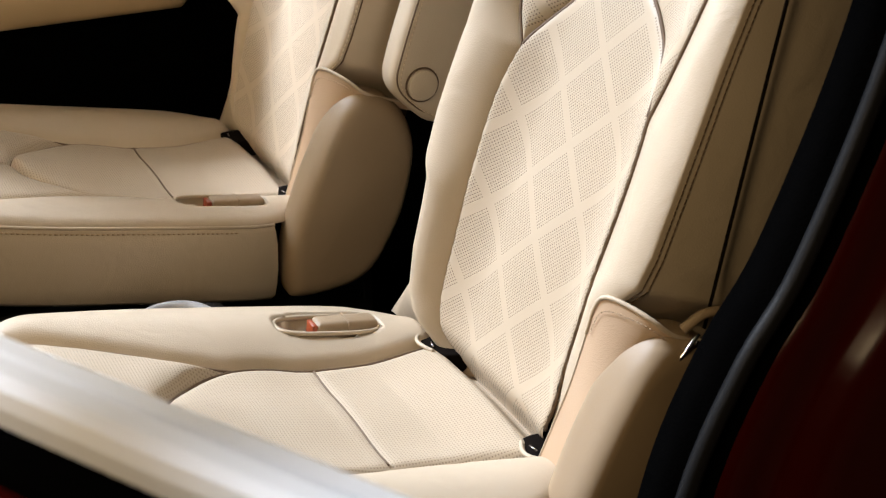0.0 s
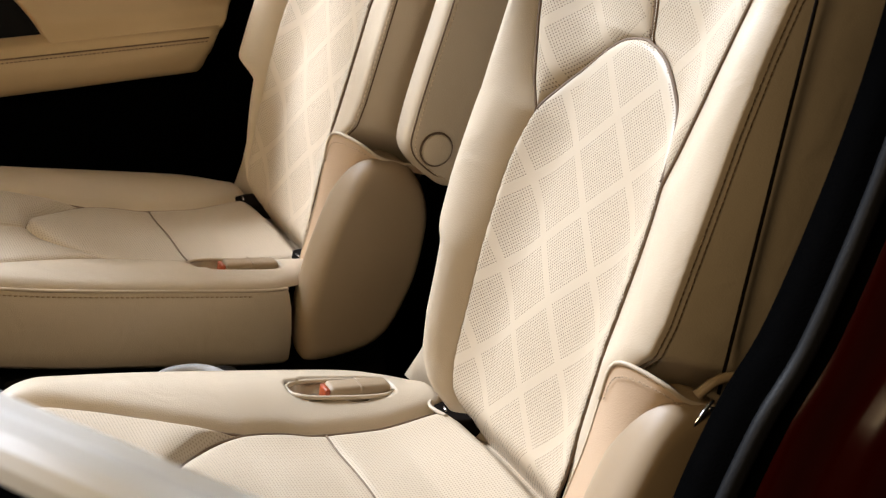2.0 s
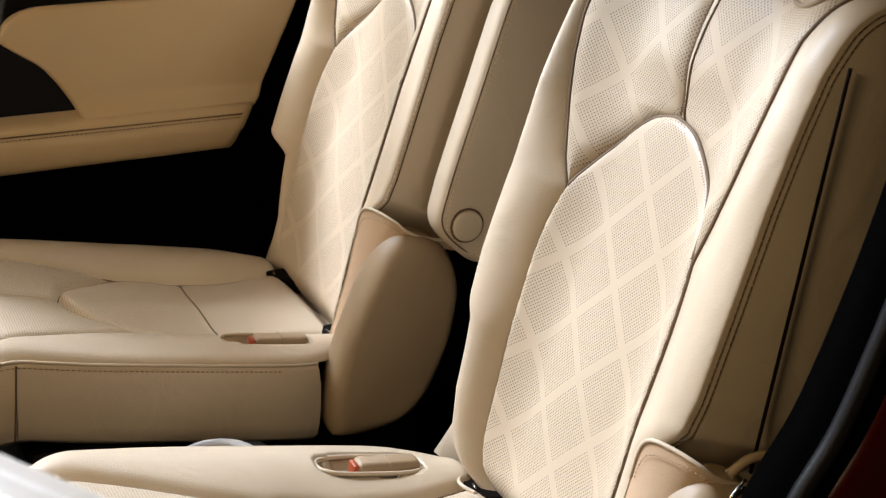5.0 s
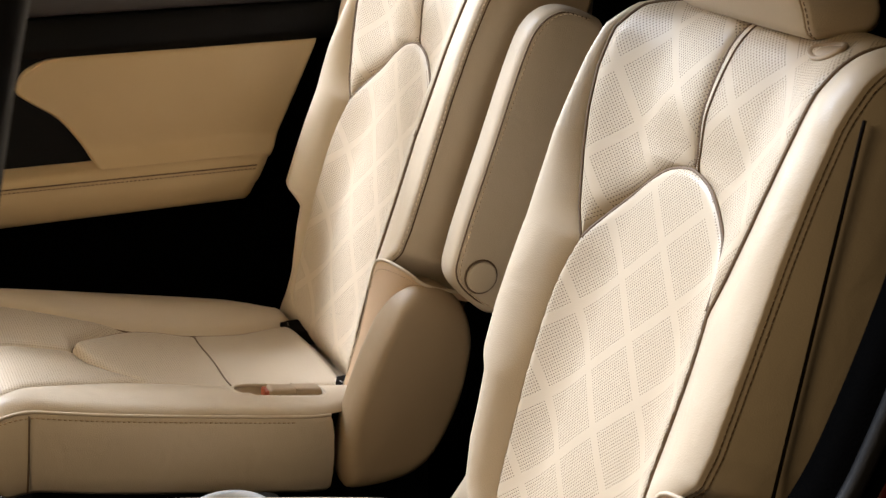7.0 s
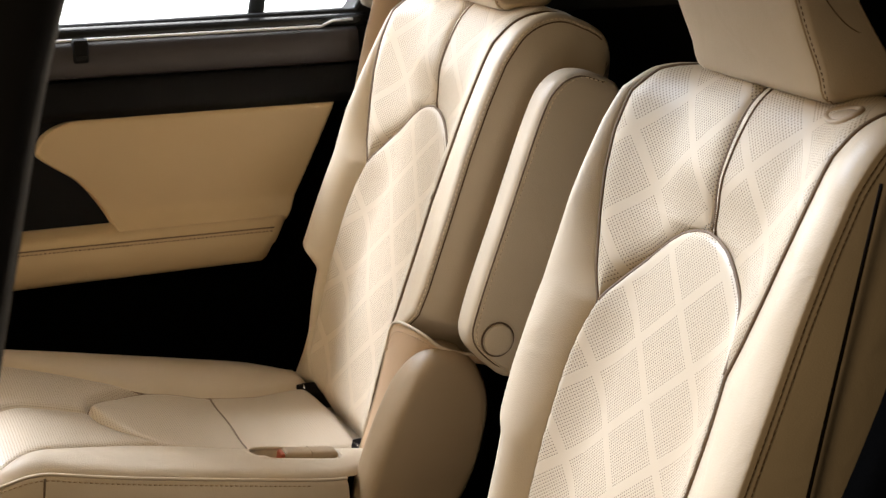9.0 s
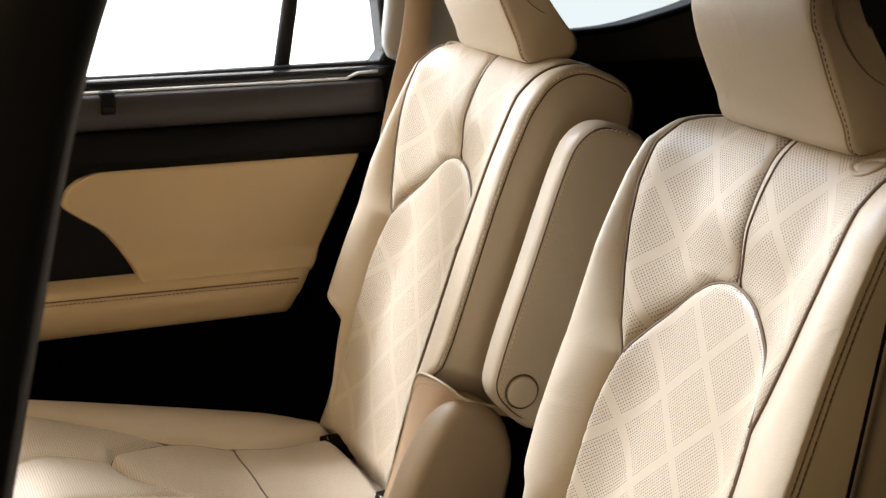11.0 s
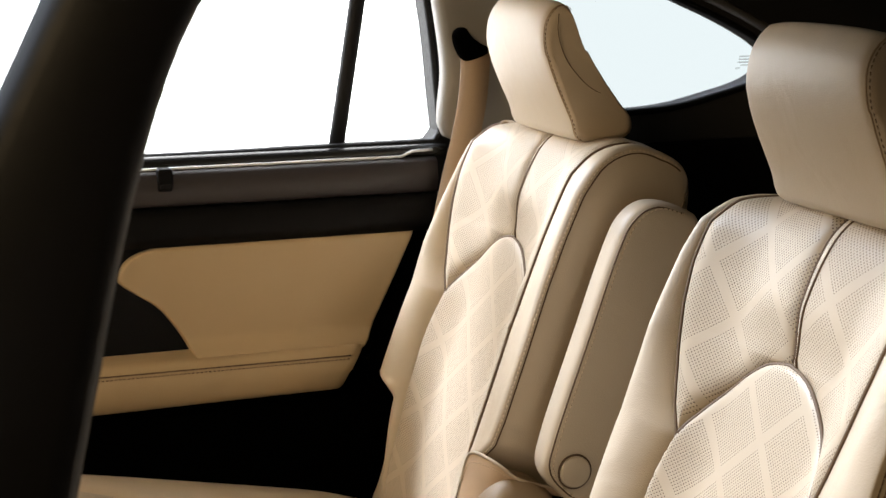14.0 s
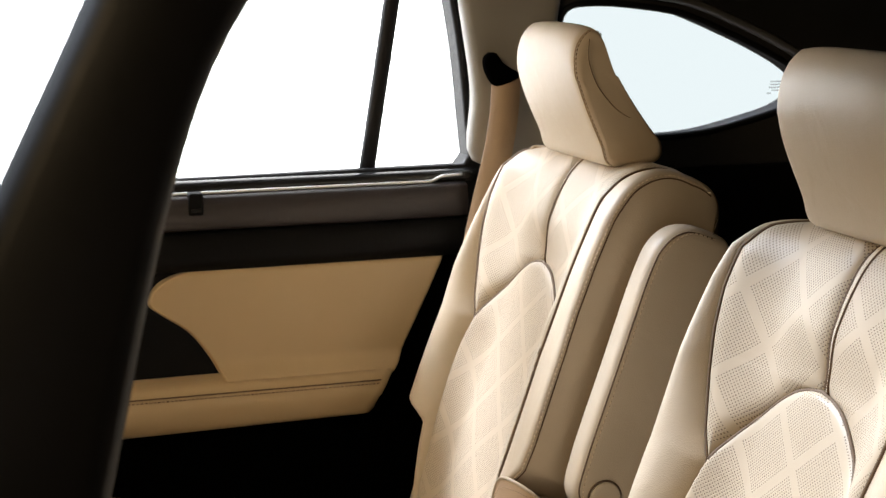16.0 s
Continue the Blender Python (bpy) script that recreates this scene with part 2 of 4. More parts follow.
def box(bm, x0, x1, y0, y1, z0, z1, bevel=0.0, seg=2):
    got = bmesh.ops.create_cube(bm, size=1.0, matrix=Matrix.LocRotScale(((x0 + x1) / 2, (y0 + y1) / 2, (z0 + z1) / 2), None, (x1 - x0, y1 - y0, z1 - z0)))
    if bevel:
        edges = {e for v in got["verts"] for e in v.link_edges}
        bmesh.ops.bevel(bm, geom=list(edges), offset=bevel, segments=seg, affect="EDGES", profile=0.5)
    return bm


def box_part(name, lims, mat, parent=None, label="", bevel=0.004, kind="", turn=None):
    bm = box(bmesh.new(), *lims, bevel=bevel)
    if turn is not None:
        bmesh.ops.transform(bm, matrix=turn, verts=bm.verts)
    return part(name, bm, mat, parent, label, smooth=False, kind=kind)


def smooth01(t):
    t = np.clip(t, 0.0, 1.0)
    return t * t * (3 - 2 * t)


def wall_with_hole(outer, inner, place, lo, hi, r=0.0):
    """A thick panel between an outer and an inner closed outline of equal count, carried by place(a, b, depth)."""
    n = len(outer)
    verts = []
    for ring, d in ((outer, lo), (inner, lo), (inner, hi), (outer, hi)):
        verts += [place(a, b, d) for a, b in ring]
    faces = []
    for i in range(4):
        for j in range(n):
            k = (j + 1) % n
            a, b = i * n, ((i + 1) % 4) * n
            faces.append((a + j, a + k, b + k, b + j))
    return verts, faces


def rect_round(inner, x0, x1, z0, z1):
    """Points on a rectangle, one for each point of the inner outline, straight out from its middle."""
    c = np.mean(inner, axis=0)
    out = []
    for p in inner:
        d = p - c
        k = min([((x1 if d[0] > 0 else x0) - c[0]) / d[0] if abs(d[0]) > 1e-9 else 1e9, ((z1 if d[1] > 0 else z0) - c[1]) / d[1] if abs(d[1]) > 1e-9 else 1e9])
        out.append(c + d * k)
    return np.array(out)


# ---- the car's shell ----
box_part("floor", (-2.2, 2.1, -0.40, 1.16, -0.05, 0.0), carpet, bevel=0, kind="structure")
# unseen roof, cut off in front to let in and shape the sun
box_part("ceiling", (-0.15, 2.1, -0.46, 1.22, 1.42, 1.46), headliner, bevel=0, kind="structure")
box_part("wall_rear", (2.1, 2.14, -0.46, 1.22, -0.05, 1.46), black_plastic, bevel=0, kind="structure")
# unseen floor, tinted warm to bounce light onto the chairs' sides
box_part("ground", (-60, 60, -60, 60, -0.42, -0.40), grained(material("warm_bounce_floor", (0.07, 0.042, 0.02)), (0.066, 0.040, 0.018), (0.080, 0.048, 0.023), grain=30)[0], bevel=0, kind="structure")
box_part("dashboard_wall", (-2.2, -2.1, -0.40, 1.16, -0.05, 0.85), black_plastic, bevel=0, kind="structure")

# the far body side behind the door: pillar trim, quarter window, dark lower lining
FARY = 1.12


def far(a, b, d):
    return (a, FARY + d, b)


quarter = curve([(0.328, 1.13), (0.345, 1.178), (0.40, 1.187), (0.48, 1.181), (0.565, 1.166), (0.665, 1.127), (0.733, 1.096), (0.790, 1.064), (0.815, 1.035), (0.775, 1.000), (0.681, 0.974), (0.603, 0.959), (0.507, 0.954), (0.40, 0.955), (0.335, 0.985), (0.318, 1.05)], 96, closed=True)
v, f = wall_with_hole(rect_round(quarter, 0.20, 2.1, 0.90, 1.42), quarter, far, 0.0, 0.06)
tagged(mesh_part("wall_quarter", v, f, headliner, smooth=False), "dark upper side lining round the rear quarter window", "car lining", kind="structure")
box_part("wall_lining", (0.20, 2.1, FARY - 0.02, FARY + 0.06, -0.05, 0.90), black_plastic, bevel=0.01, kind="structure")
pane = [Vector((a, FARY + 0.035, b)) for a, b in quarter]
window_1 = tagged(new("window_1"), "white-lit rear quarter window with a black rim", "car window", kind="structure")
gl = mesh_part("pane", pane, [tuple(range(len(pane)))], glass, window_1, smooth=False)
gl.visible_shadow = False
v, f = tube_mesh([(a, FARY - 0.001, b) for a, b in quarter], 0.006, 8, closed=True)
mesh_part("window_seal", v, f, rubber, window_1)
upper = [(a, b) for a, b in quarter if b > 1.03 and a > 0.40]
v, f = tube_mesh([(a + 0.010, FARY - 0.012, b + 0.020) for a, b in upper], 0.014, 10, flat=0.6)
mesh_part("window_surround", v, f, surround_grey, window_1, "dark grey moulded surround over the pane")
# the maker's marking in a corner of the pane, as plain bars
for i, (w, x) in enumerate(((0.024, 0.757), (0.024, 0.756), (0.028, 0.754), (0.022, 0.760), (0.009, 0.750))):
    z = 1.041 - 0.0052 * i
    mesh_part("marking_bar", [(x, FARY + 0.030, z), (x + w, FARY + 0.030, z), (x + w, FARY + 0.030, z + 0.0024), (x, FARY + 0.030, z + 0.0024)], [(0, 1, 2, 3)], ink, window_1, smooth=False)

# pale corner of the luggage-side trim behind the chairs
v, f = pillow(curve([(1.165, 0.893), (1.215, 0.897), (1.285, 0.860), (1.292, 0.800), (1.236, 0.826), (1.205, 0.852)], 40, closed=True), lambda a, b, d: (a, FARY - d, b), 0.0, 0.012, 0.005)
tagged(mesh_part("side_trim", v, f, greige), "pale grey moulded corner of the luggage-side trim", "side trim", kind="structure")

# pillar trim between the door and the quarter window
trim_line = curve([(0.175, 0.93), (0.172, 1.05), (0.150, 1.20), (0.12, 1.40), (0.30, 1.42), (0.335, 1.30), (0.325, 1.17), (0.30, 1.06), (0.30, 0.93)], 60, closed=True)
v, f = pillow(trim_line, lambda a, b, d: (a, FARY - d, b), -0.01, 0.028, 0.016)
pillar_trim = tagged(mesh_part("pillar_trim", v, f, greige), "greige moulded pillar trim beside the rear door", "pillar trim", kind="structure")

# the shut far door
far_door = thing("rear_door", "shut rear car door with cream leather trim and black upper panel", "car door")
opening = curve([(-0.60, 0.912), (-0.30, 0.911), (0.0, 0.913), (0.150, 0.914), (0.174, 0.915), (0.184, 0.919), (0.185, 0.935), (0.180, 0.98), (0.168, 1.10), (0.150, 1.21), (0.128, 1.31), (0.06, 1.345), (-0.20, 1.35), (-0.50, 1.33), (-0.585, 1.28), (-0.61, 1.15), (-0.615, 0.98)], 90, closed=True)
v, f = wall_with_hole(rect_round(opening, -0.70, 0.20, 0.775, 1.42), opening, far, 0.02, 0.09)
mesh_part("upper_frame", v, f, black_plastic, far_door, "black window frame", smooth=False)
v, f = tube_mesh([(a, FARY + 0.028, b) for a, b in opening], 0.007, 8, closed=True)
mesh_part("window_seal", v, f, rubber, far_door)
gl = mesh_part("pane", [(a, FARY + 0.06, b) for a, b in opening], [tuple(range(len(opening)))], glass, far_door, smooth=False)
gl.visible_shadow = False
# division bar
v, f = tube_mesh(np.linspace((0.004, FARY + 0.045, 0.90), (0.080, FARY + 0.045, 1.36), 6), 0.014, 10, flat=0.8)
mesh_part("division_bar", v, f, rubber, far_door, "black bar between main pane and fixed pane")
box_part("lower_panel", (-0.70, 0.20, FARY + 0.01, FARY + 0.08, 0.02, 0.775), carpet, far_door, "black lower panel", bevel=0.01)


def sweep_x(profile, x0, x1, end_in=0.0, n=40):
    """A moulding along x with a section of (depth into the car, z)."""
    verts, m = [], len(profile)
    for i in range(n):
        x = x0 + (x1 - x0) * i / (n - 1)
        verts += [(x, FARY - d, z) for d, z in profile]
    faces = grid_faces(n, m, closed=True)
    faces += [tuple(range(m))[::-1], tuple(range((n - 1) * m, n * m))]
    return verts, faces


v, f = sweep_x([(-0.03, 0.775), (0.012, 0.772), (0.018, 0.79), (0.016, 0.82), (0.010, 0.830), (0.007, 0.833), (-0.03, 0.834)], -0.70, 0.172)
mesh_part("upper_trim", v, f, black_plastic, far_door, "soft black upper trim")
v, f = sweep_x([(-0.03, 0.834), (0.006, 0.836), (0.014, 0.842), (0.016, 0.862), (0.012, 0.888), (0.004, 0.893), (-0.03, 0.894)], -0.70, 0.165)
mesh_part("belt_trim", v, f, brown_black, far_door, "dark brown belt trim")
v, f = sweep_x([(-0.06, 0.890), (-0.006, 0.8935), (-0.004, 0.903), (-0.008, 0.911), (-0.02, 0.914), (-0.06, 0.915)], -0.70, 0.188)
mesh_part("window_sill", v, f, gloss_black, far_door, "glossy black window sill")
v, f = tube_mesh([(-0.70, FARY + 0.0, 0.8965), (0.105, FARY + 0.0, 0.8965), (0.125, FARY + 0.0, 0.905), (0.16, FARY + 0.0, 0.906)], 0.0025, 6)
mesh_part("sill_strip", v, f, silver, far_door)
v, f = tube_mesh([(a + 0.012, FARY + 0.014, b) for a, b in curve([(0.178, 0.93), (0.180, 0.98), (0.168, 1.10), (0.150, 1.21), (0.128, 1.31)], 20)], 0.0022, 6)
mesh_part("window_edge_strip", v, f, silver, far_door, "thin bright strip beside the window")
box_part("blind_hook", (-0.304, -0.280, FARY - 0.020, FARY + 0.012, 0.862, 0.899), black_plastic, far_door, "small black sunblind hook", bevel=0.004)
box_part("hook_tab", (-0.300, -0.284, FARY - 0.023, FARY - 0.018, 0.868, 0.874), rubber, far_door, bevel=0.001)

# cream insert, domed, with the grab pocket cut out of its front end
zz = np.linspace(0.5815, 0.7745, 44)
left = curve([(0.5815, -0.252), (0.629, -0.277), (0.674, -0.311), (0.702, -0.350), (0.722, -0.373), (0.742, -0.368), (0.760, -0.348), (0.770, -0.320), (0.7745, -0.285)], 200)
lx = np.interp(zz, left[:, 0], left[:, 1])
rx_ = np.interp(zz, [0.58, 0.60, 0.67, 0.765, 0.776], [0.026, 0.040, 0.074, 0.121, 0.124])
verts = []
for z, a, b in zip(zz, lx, rx_):
    for k in (1 - np.cos(np.linspace(0, math.pi, 50))) / 2:
        x = a + (b - a) * k
        rim = min((x - a), (b - x), (z - 0.5815) * 1.5, (0.7745 - z))
        d = 0.016 + 0.005 * math.sin(math.pi * (z - 0.58) / 0.195) - 0.012 * max(0.0, 1 - rim / 0.006) ** 2
        d += 0.020 * float(smooth01((0.625 - z) / 0.04)) * (rim > 0.002)
        verts.append((x, FARY - d, z))
n = len(verts)
verts += [(x, FARY + 0.02, z) for x, y, z in verts]
f = grid_faces(44, 50)
border = [i for i in range(50)] + [i * 50 + 49 for i in range(1, 44)] + [43 * 50 + i for i in range(48, -1, -1)] + [i * 50 for i in range(42, 0, -1)]
f += [(border[i], border[i - 1], border[i - 1] + n, border[i] + n) for i in range(len(border))]
mesh_part("door_insert", verts, f, door_leather, far_door, "cream leather door insert")
# armrest with rounded section, tapering at its rear end
arm_prof = curve([(-0.01, 0.594), (0.030, 0.5935), (0.043, 0.586), (0.050, 0.565), (0.047, 0.54), (0.036, 0.515), (0.02, 0.510), (-0.01, 0.510)], 26, closed=True)
verts, m = [], len(arm_prof)
N = 50
for i in range(N):
    x = -0.66 + 0.696 * i / (N - 1)
    for d, z in arm_prof:
        shear = (z - 0.594) * 0.50
        end = smooth01((0.038 - x) / 0.012)
        verts.append((x + (shear if x > -0.1 else shear * smooth01((x + 0.5) / 0.4)), FARY - d * (0.3 + 0.7 * end), z + 0.0045 * (x + 0.42) / 0.44 * (z < 0.55)))
f = grid_faces(N, m, closed=True)
f += [tuple(range(m))[::-1], tuple(range((N - 1) * m, N * m))]
mesh_part("armrest", verts, f, door_leather, far_door, "cream leather armrest with stitched edge")
v, f = tube_mesh(np.linspace((-0.64, FARY - 0.0485, 0.579), (0.0, FARY - 0.0485, 0.5765), 24), 0.0012, 5)
mesh_part("armrest_seam", v, f, dark_thread, far_door)
v, f = dashes(np.linspace((-0.64, FARY - 0.0500, 0.5735), (0.0, FARY - 0.0500, 0.571), 24), 0.0042, 0.0026, 0.0009)
mesh_part("armrest_stitching", v, f, dark_thread, far_door, kind="stuff")
box_part("grab_pocket", (-0.66, -0.25, FARY - 0.004, FARY + 0.03, 0.585, 0.775), black_plastic, far_door, "black grab pocket", bevel=0.004)

# far front door, glimpsed past the near pillar
front_door = thing("front_door", "front car door with dark trim and white-lit window", "car door")
opening = curve([(-1.55, 0.88), (-1.2, 0.90), (-0.80, 0.912), (-0.765, 0.93), (-0.76, 1.05), (-0.77, 1.25), (-0.80, 1.34), (-1.0, 1.35), (-1.2, 1.29), (-1.45, 1.05)], 60, closed=True)
v, f = wall_with_hole(rect_round(opening, -2.15, -0.70, 0.02, 1.42), opening, far, 0.02, 0.09)
mesh_part("door_panel", v, f, black_plastic, front_door, smooth=False)
gl = mesh_part("pane", [(a, FARY + 0.06, b) for a, b in opening], [tuple(range(len(opening)))], glass, front_door, smooth=False)
gl.visible_shadow = False

# unseen far middle pillar, added to shade the door's front end
box_part("pillar_shade_far", (-0.80, -0.66, 1.045, 1.125, 0.0, 1.42), black_plastic, bevel=0.03, kind="structure")

# near side: sill, front pillar of the opening, rear edge of the opening
box_part("sill", (-2.15, 0.02, -0.46, -0.36, -0.22, 0.03), red_paint, bevel=0.02, kind="structure")
box_part("sill_trim", (-0.80, 0.0, -0.40, -0.33, 0.0, 0.045), black_plastic, bevel=0.01, kind="structure")
pz = np.linspace(0.0, 1.42, 70)
rear_x = np.interp(pz, [0.0, 0.5, 0.75, 0.93, 0.967, 0.997, 1.06, 1.122, 1.19, 1.237, 1.30, 1.42], [-0.69, -0.675, -0.640, -0.601, -0.592, -0.586, -0.572, -0.556, -0.533, -0.506, -0.455, -0.30])
front_x = np.interp(pz, [0.0, 0.5, 0.75, 0.95, 1.121, 1.237, 1.34, 1.42], [-0.83, -0.83, -0.80, -0.745, -0.662, -0.603, -0.56, -0.56])
for _ in range(3):
    rear_x[1:-1] = (rear_x[:-2] + rear_x[1:-1] * 2 + rear_x[2:]) / 4
    front_x[1:-1] = (front_x[:-2] + front_x[1:-1] * 2 + front_x[2:]) / 4
verts = []
for z, a, b in zip(pz, front_x, rear_x):
    for k, d in ((0.0, 0.018), (0.06, 0.006), (0.18, 0.0), (0.5, -0.004), (0.82, 0.0), (0.94, 0.006), (1.0, 0.018), (1.0, 0.04), (0.9, 0.055), (0.1, 0.055), (0.0, 0.04)):
        verts.append((a + (b - a) * k, -0.40 + d, z))
f = grid_faces(70, 11, closed=True)
tagged(mesh_part("pillar_trim_front", verts, f, pillar_black), "black moulded pillar between the two near doors", "car pillar", kind="structure")

edge = curve([(-0.06, 0.03), (-0.04, 0.25), (-0.005, 0.453), (0.044, 0.576), (0.095, 0.66), (0.157, 0.82), (0.195, 0.97), (0.21, 1.10), (0.195, 1.25), (0.15, 1.36), (0.05, 1.40)], 80)
v, f = tube_mesh([(a + 0.004, -0.385, b) for a, b in edge], 0.009, 10)
tagged(mesh_part("door_seal", v, f, rubber), "black rubber seal round the open doorway", "door seal", kind="structure")
nor = outward(edge, closed=False)
# section of the painted jamb: distance back from the seal, y
jamb = [(0.026, -0.378), (0.030, -0.392), (0.042, -0.400), (0.060, -0.402), (0.078, -0.404), (0.088, -0.412), (0.094, -0.425), (0.104, -0.436), (0.125, -0.445), (0.9, -0.46)]
verts = []
for off, y in jamb:
    for (a, b), (na, nb) in zip(edge, nor):
        w = off if off < 0.5 else 0.125 + 1.9
        verts.append((a + (abs(na) * off if off < 0.5 else w), y, b + (nb * off * 0.6 if off < 0.5 else 0.0)))
f = grid_faces(len(jamb), len(edge))
tagged(mesh_part("wall_near", verts, f, red_paint), "dark red painted body side behind the open doorway", "car body", kind="structure")
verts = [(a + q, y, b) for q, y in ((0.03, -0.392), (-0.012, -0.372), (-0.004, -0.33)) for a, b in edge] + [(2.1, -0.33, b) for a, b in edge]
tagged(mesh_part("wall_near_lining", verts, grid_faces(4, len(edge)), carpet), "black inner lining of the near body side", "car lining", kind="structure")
box_part("roof_rail", (-2.1, 2.1, -0.46, -0.36, 1.36, 1.44), headliner, bevel=0.01, kind="structure")

# ---- the opened near door, seen across its window sill ----
near_door = thing("open_rear_door", "dark red rear car door standing open, bright metal window moulding", "car door", at=pose(-0.786, -0.385, 0, 0, 0, -59.9))
# local: x along the door from its hinge, y towards the car
box_part("outer_skin", (0.02, 1.02, -0.115, -0.045, 0.05, 0.882), red_paint, near_door, "dark red painted outer skin", bevel=0.02)
box_part("inner_panel", (0.03, 1.0, -0.05, 0.018, 0.08, 0.870), black_plastic, near_door, "black inner panel", bevel=0.015)
box_part("outer_seal", (0.02, 1.02, -0.066, -0.036, 0.872, 0.890), carpet, near_door, "black outer window seal", bevel=0.008)
box_part("sill_moulding", (0.02, 1.02, -0.037, -0.006, 0.876, 0.906), silver, near_door, "bright satin metal window moulding", bevel=0.010)
box_part("sill_rubber", (0.02, 1.02, -0.010, 0.008, 0.872, 0.900), silver, near_door, bevel=0.004)
frame_line = curve([(0.03, 0.88), (0.06, 1.10), (0.14, 1.36), (0.30, 1.42), (0.75, 1.40), (0.93, 1.30), (0.99, 1.10), (1.0, 0.88)], 60)
v, f = tube_mesh([(a, -0.03, b) for a, b in frame_line], 0.02, 8)
mesh_part("window_frame", v, f, black_plastic, near_door, "black window frame, pane lowered")

# white studio wall far outside the windows
white_wall = bpy.data.materials.new("white_studio_wall")
white_wall.use_nodes = True
nt = white_wall.node_tree
nt.nodes.remove(nt.nodes["Principled BSDF"])
em = nt.nodes.new("ShaderNodeEmission")
em.inputs[0].default_value, em.inputs[1].default_value = (0.87, 0.965, 0.985, 1), 1.0
nt.links.new(em.outputs[0], nt.nodes["Material Output"].inputs[0])
box_part("backdrop", (-14, 16, 9.0, 9.2, -0.4, 8.0), white_wall, bevel=0, kind="structure")


# ---- captain's chairs ----
LEAN = radians(18.8)
SN, CS = math.sin(LEAN), math.cos(LEAN)
Z0 = 0.36


def back(u, s, n):
    """A place on the backrest: across, up along it, and forward from its face."""
    return (s * SN - n * CS, u, Z0 + s * CS + n * SN)


# half widths of the backrest's seams, by the length along its face, which bends back over the top
OVAL_S = [-0.045, -0.01, 0.012, 0.03, 0.06, 0.12, 0.20, 0.30, 0.366, 0.40, 0.43, 0.455, 0.475, 0.484, 0.488]
OVAL_U = [0.060, 0.096, 0.119, 0.129, 0.136, 0.137, 0.140, 0.142, 0.131, 0.115, 0.094, 0.071, 0.045, 0.022, 0.0]
SEAM_P = [0.366, 0.41, 0.46, 0.51, 0.56, 0.60, 0.64, 0.70, 0.78]
SEAM_U = [0.131, 0.149, 0.165, 0.177, 0.185, 0.189, 0.191, 0.190, 0.188]
EDGE_P = [-0.045, -0.01, 0.015, 0.05, 0.10, 0.15, 0.185, 0.205, 0.225, 0.26, 0.35, 0.47, 0.56, 0.62, 0.68, 0.78]
EDGE_U = [0.066, 0.104, 0.135, 0.160, 0.176, 0.184, 0.190, 0.212, 0.232, 0.238, 0.239, 0.239, 0.239, 0.238, 0.236, 0.233]
EVEN_P = [-0.045, -0.01, 0.015, 0.05, 0.10, 0.15, 0.185, 0.197, 0.21, 0.26, 0.35, 0.47, 0.56, 0.60, 0.63, 0.66, 0.70, 0.78]
AISLE_U = [0.100, 0.140, 0.168, 0.190, 0.195, 0.197, 0.200, 0.208, 0.215, 0.225, 0.227, 0.219, 0.217, 0.211, 0.197, 0.168, 0.140, 0.120]
DOOR_U = [0.072, 0.114, 0.140, 0.156, 0.160, 0.166, 0.168, 0.183, 0.212, 0.213, 0.209, 0.207, 0.206, 0.203, 0.192, 0.165, 0.138, 0.118]
ROUND_P = [0.366, 0.40, 0.46, 0.51, 0.555, 0.60, 0.63, 0.66, 0.70, 0.78]
ROUND_U = [0.131, 0.147, 0.166, 0.179, 0.187, 0.188, 0.179, 0.150, 0.122, 0.102]
oval_fine = curve(list(zip(OVAL_S, OVAL_U)), 300)
base_fine = curve([(-0.045, 0.0), (0.0, 0.0), (0.2, 0.0), (0.4, 0.0), (0.55, 0.0), (0.60, -0.003), (0.630, -0.011), (0.652, -0.029), (0.664, -0.054), (0.668, -0.084), (0.662, -0.112), (0.642, -0.134), (0.605, -0.145), (0.55, -0.149)], 500)
base_len = np.r_[0, np.cumsum(np.linalg.norm(np.diff(base_fine, axis=0), axis=1))] - 0.045
base_nor = np.gradient(base_fine, axis=0)
base_nor = np.stack([-base_nor[:, 1], base_nor[:, 0]], 1)
base_nor /= np.linalg.norm(base_nor, axis=1, keepdims=True)
TOP_P = float(base_len[-1])


def oval_u(s):
    return np.interp(s, oval_fine[:, 0], oval_fine[:, 1])


def edge_u(p, side=-1):
    """Half width of the backrest: -1 the side of the recliner cover, 1 the aisle side, 2 the door side; the last two have round shoulders."""
    if side < 0:
        return np.interp(p, EDGE_P, EDGE_U)
    return np.interp(p, EVEN_P, AISLE_U if side == 1 else DOOR_U)


def seam_u(p, side=-1):
    if side < 0:
        return np.interp(p, SEAM_P, SEAM_U)
    return np.minimum(np.interp(p, ROUND_P, ROUND_U), edge_u(p, side) - 0.013)


def skin(u, p, h):
    """A place on the padded face: across, the length along the face, and the height off it."""
    s, n = np.interp(p, base_len, base_fine[:, 0]), np.interp(p, base_len, base_fine[:, 1])
    ds, dn = np.interp(p, base_len, base_nor[:, 0]), np.interp(p, base_len, base_nor[:, 1])
    return back(u, s + ds * h, n + dn * h)


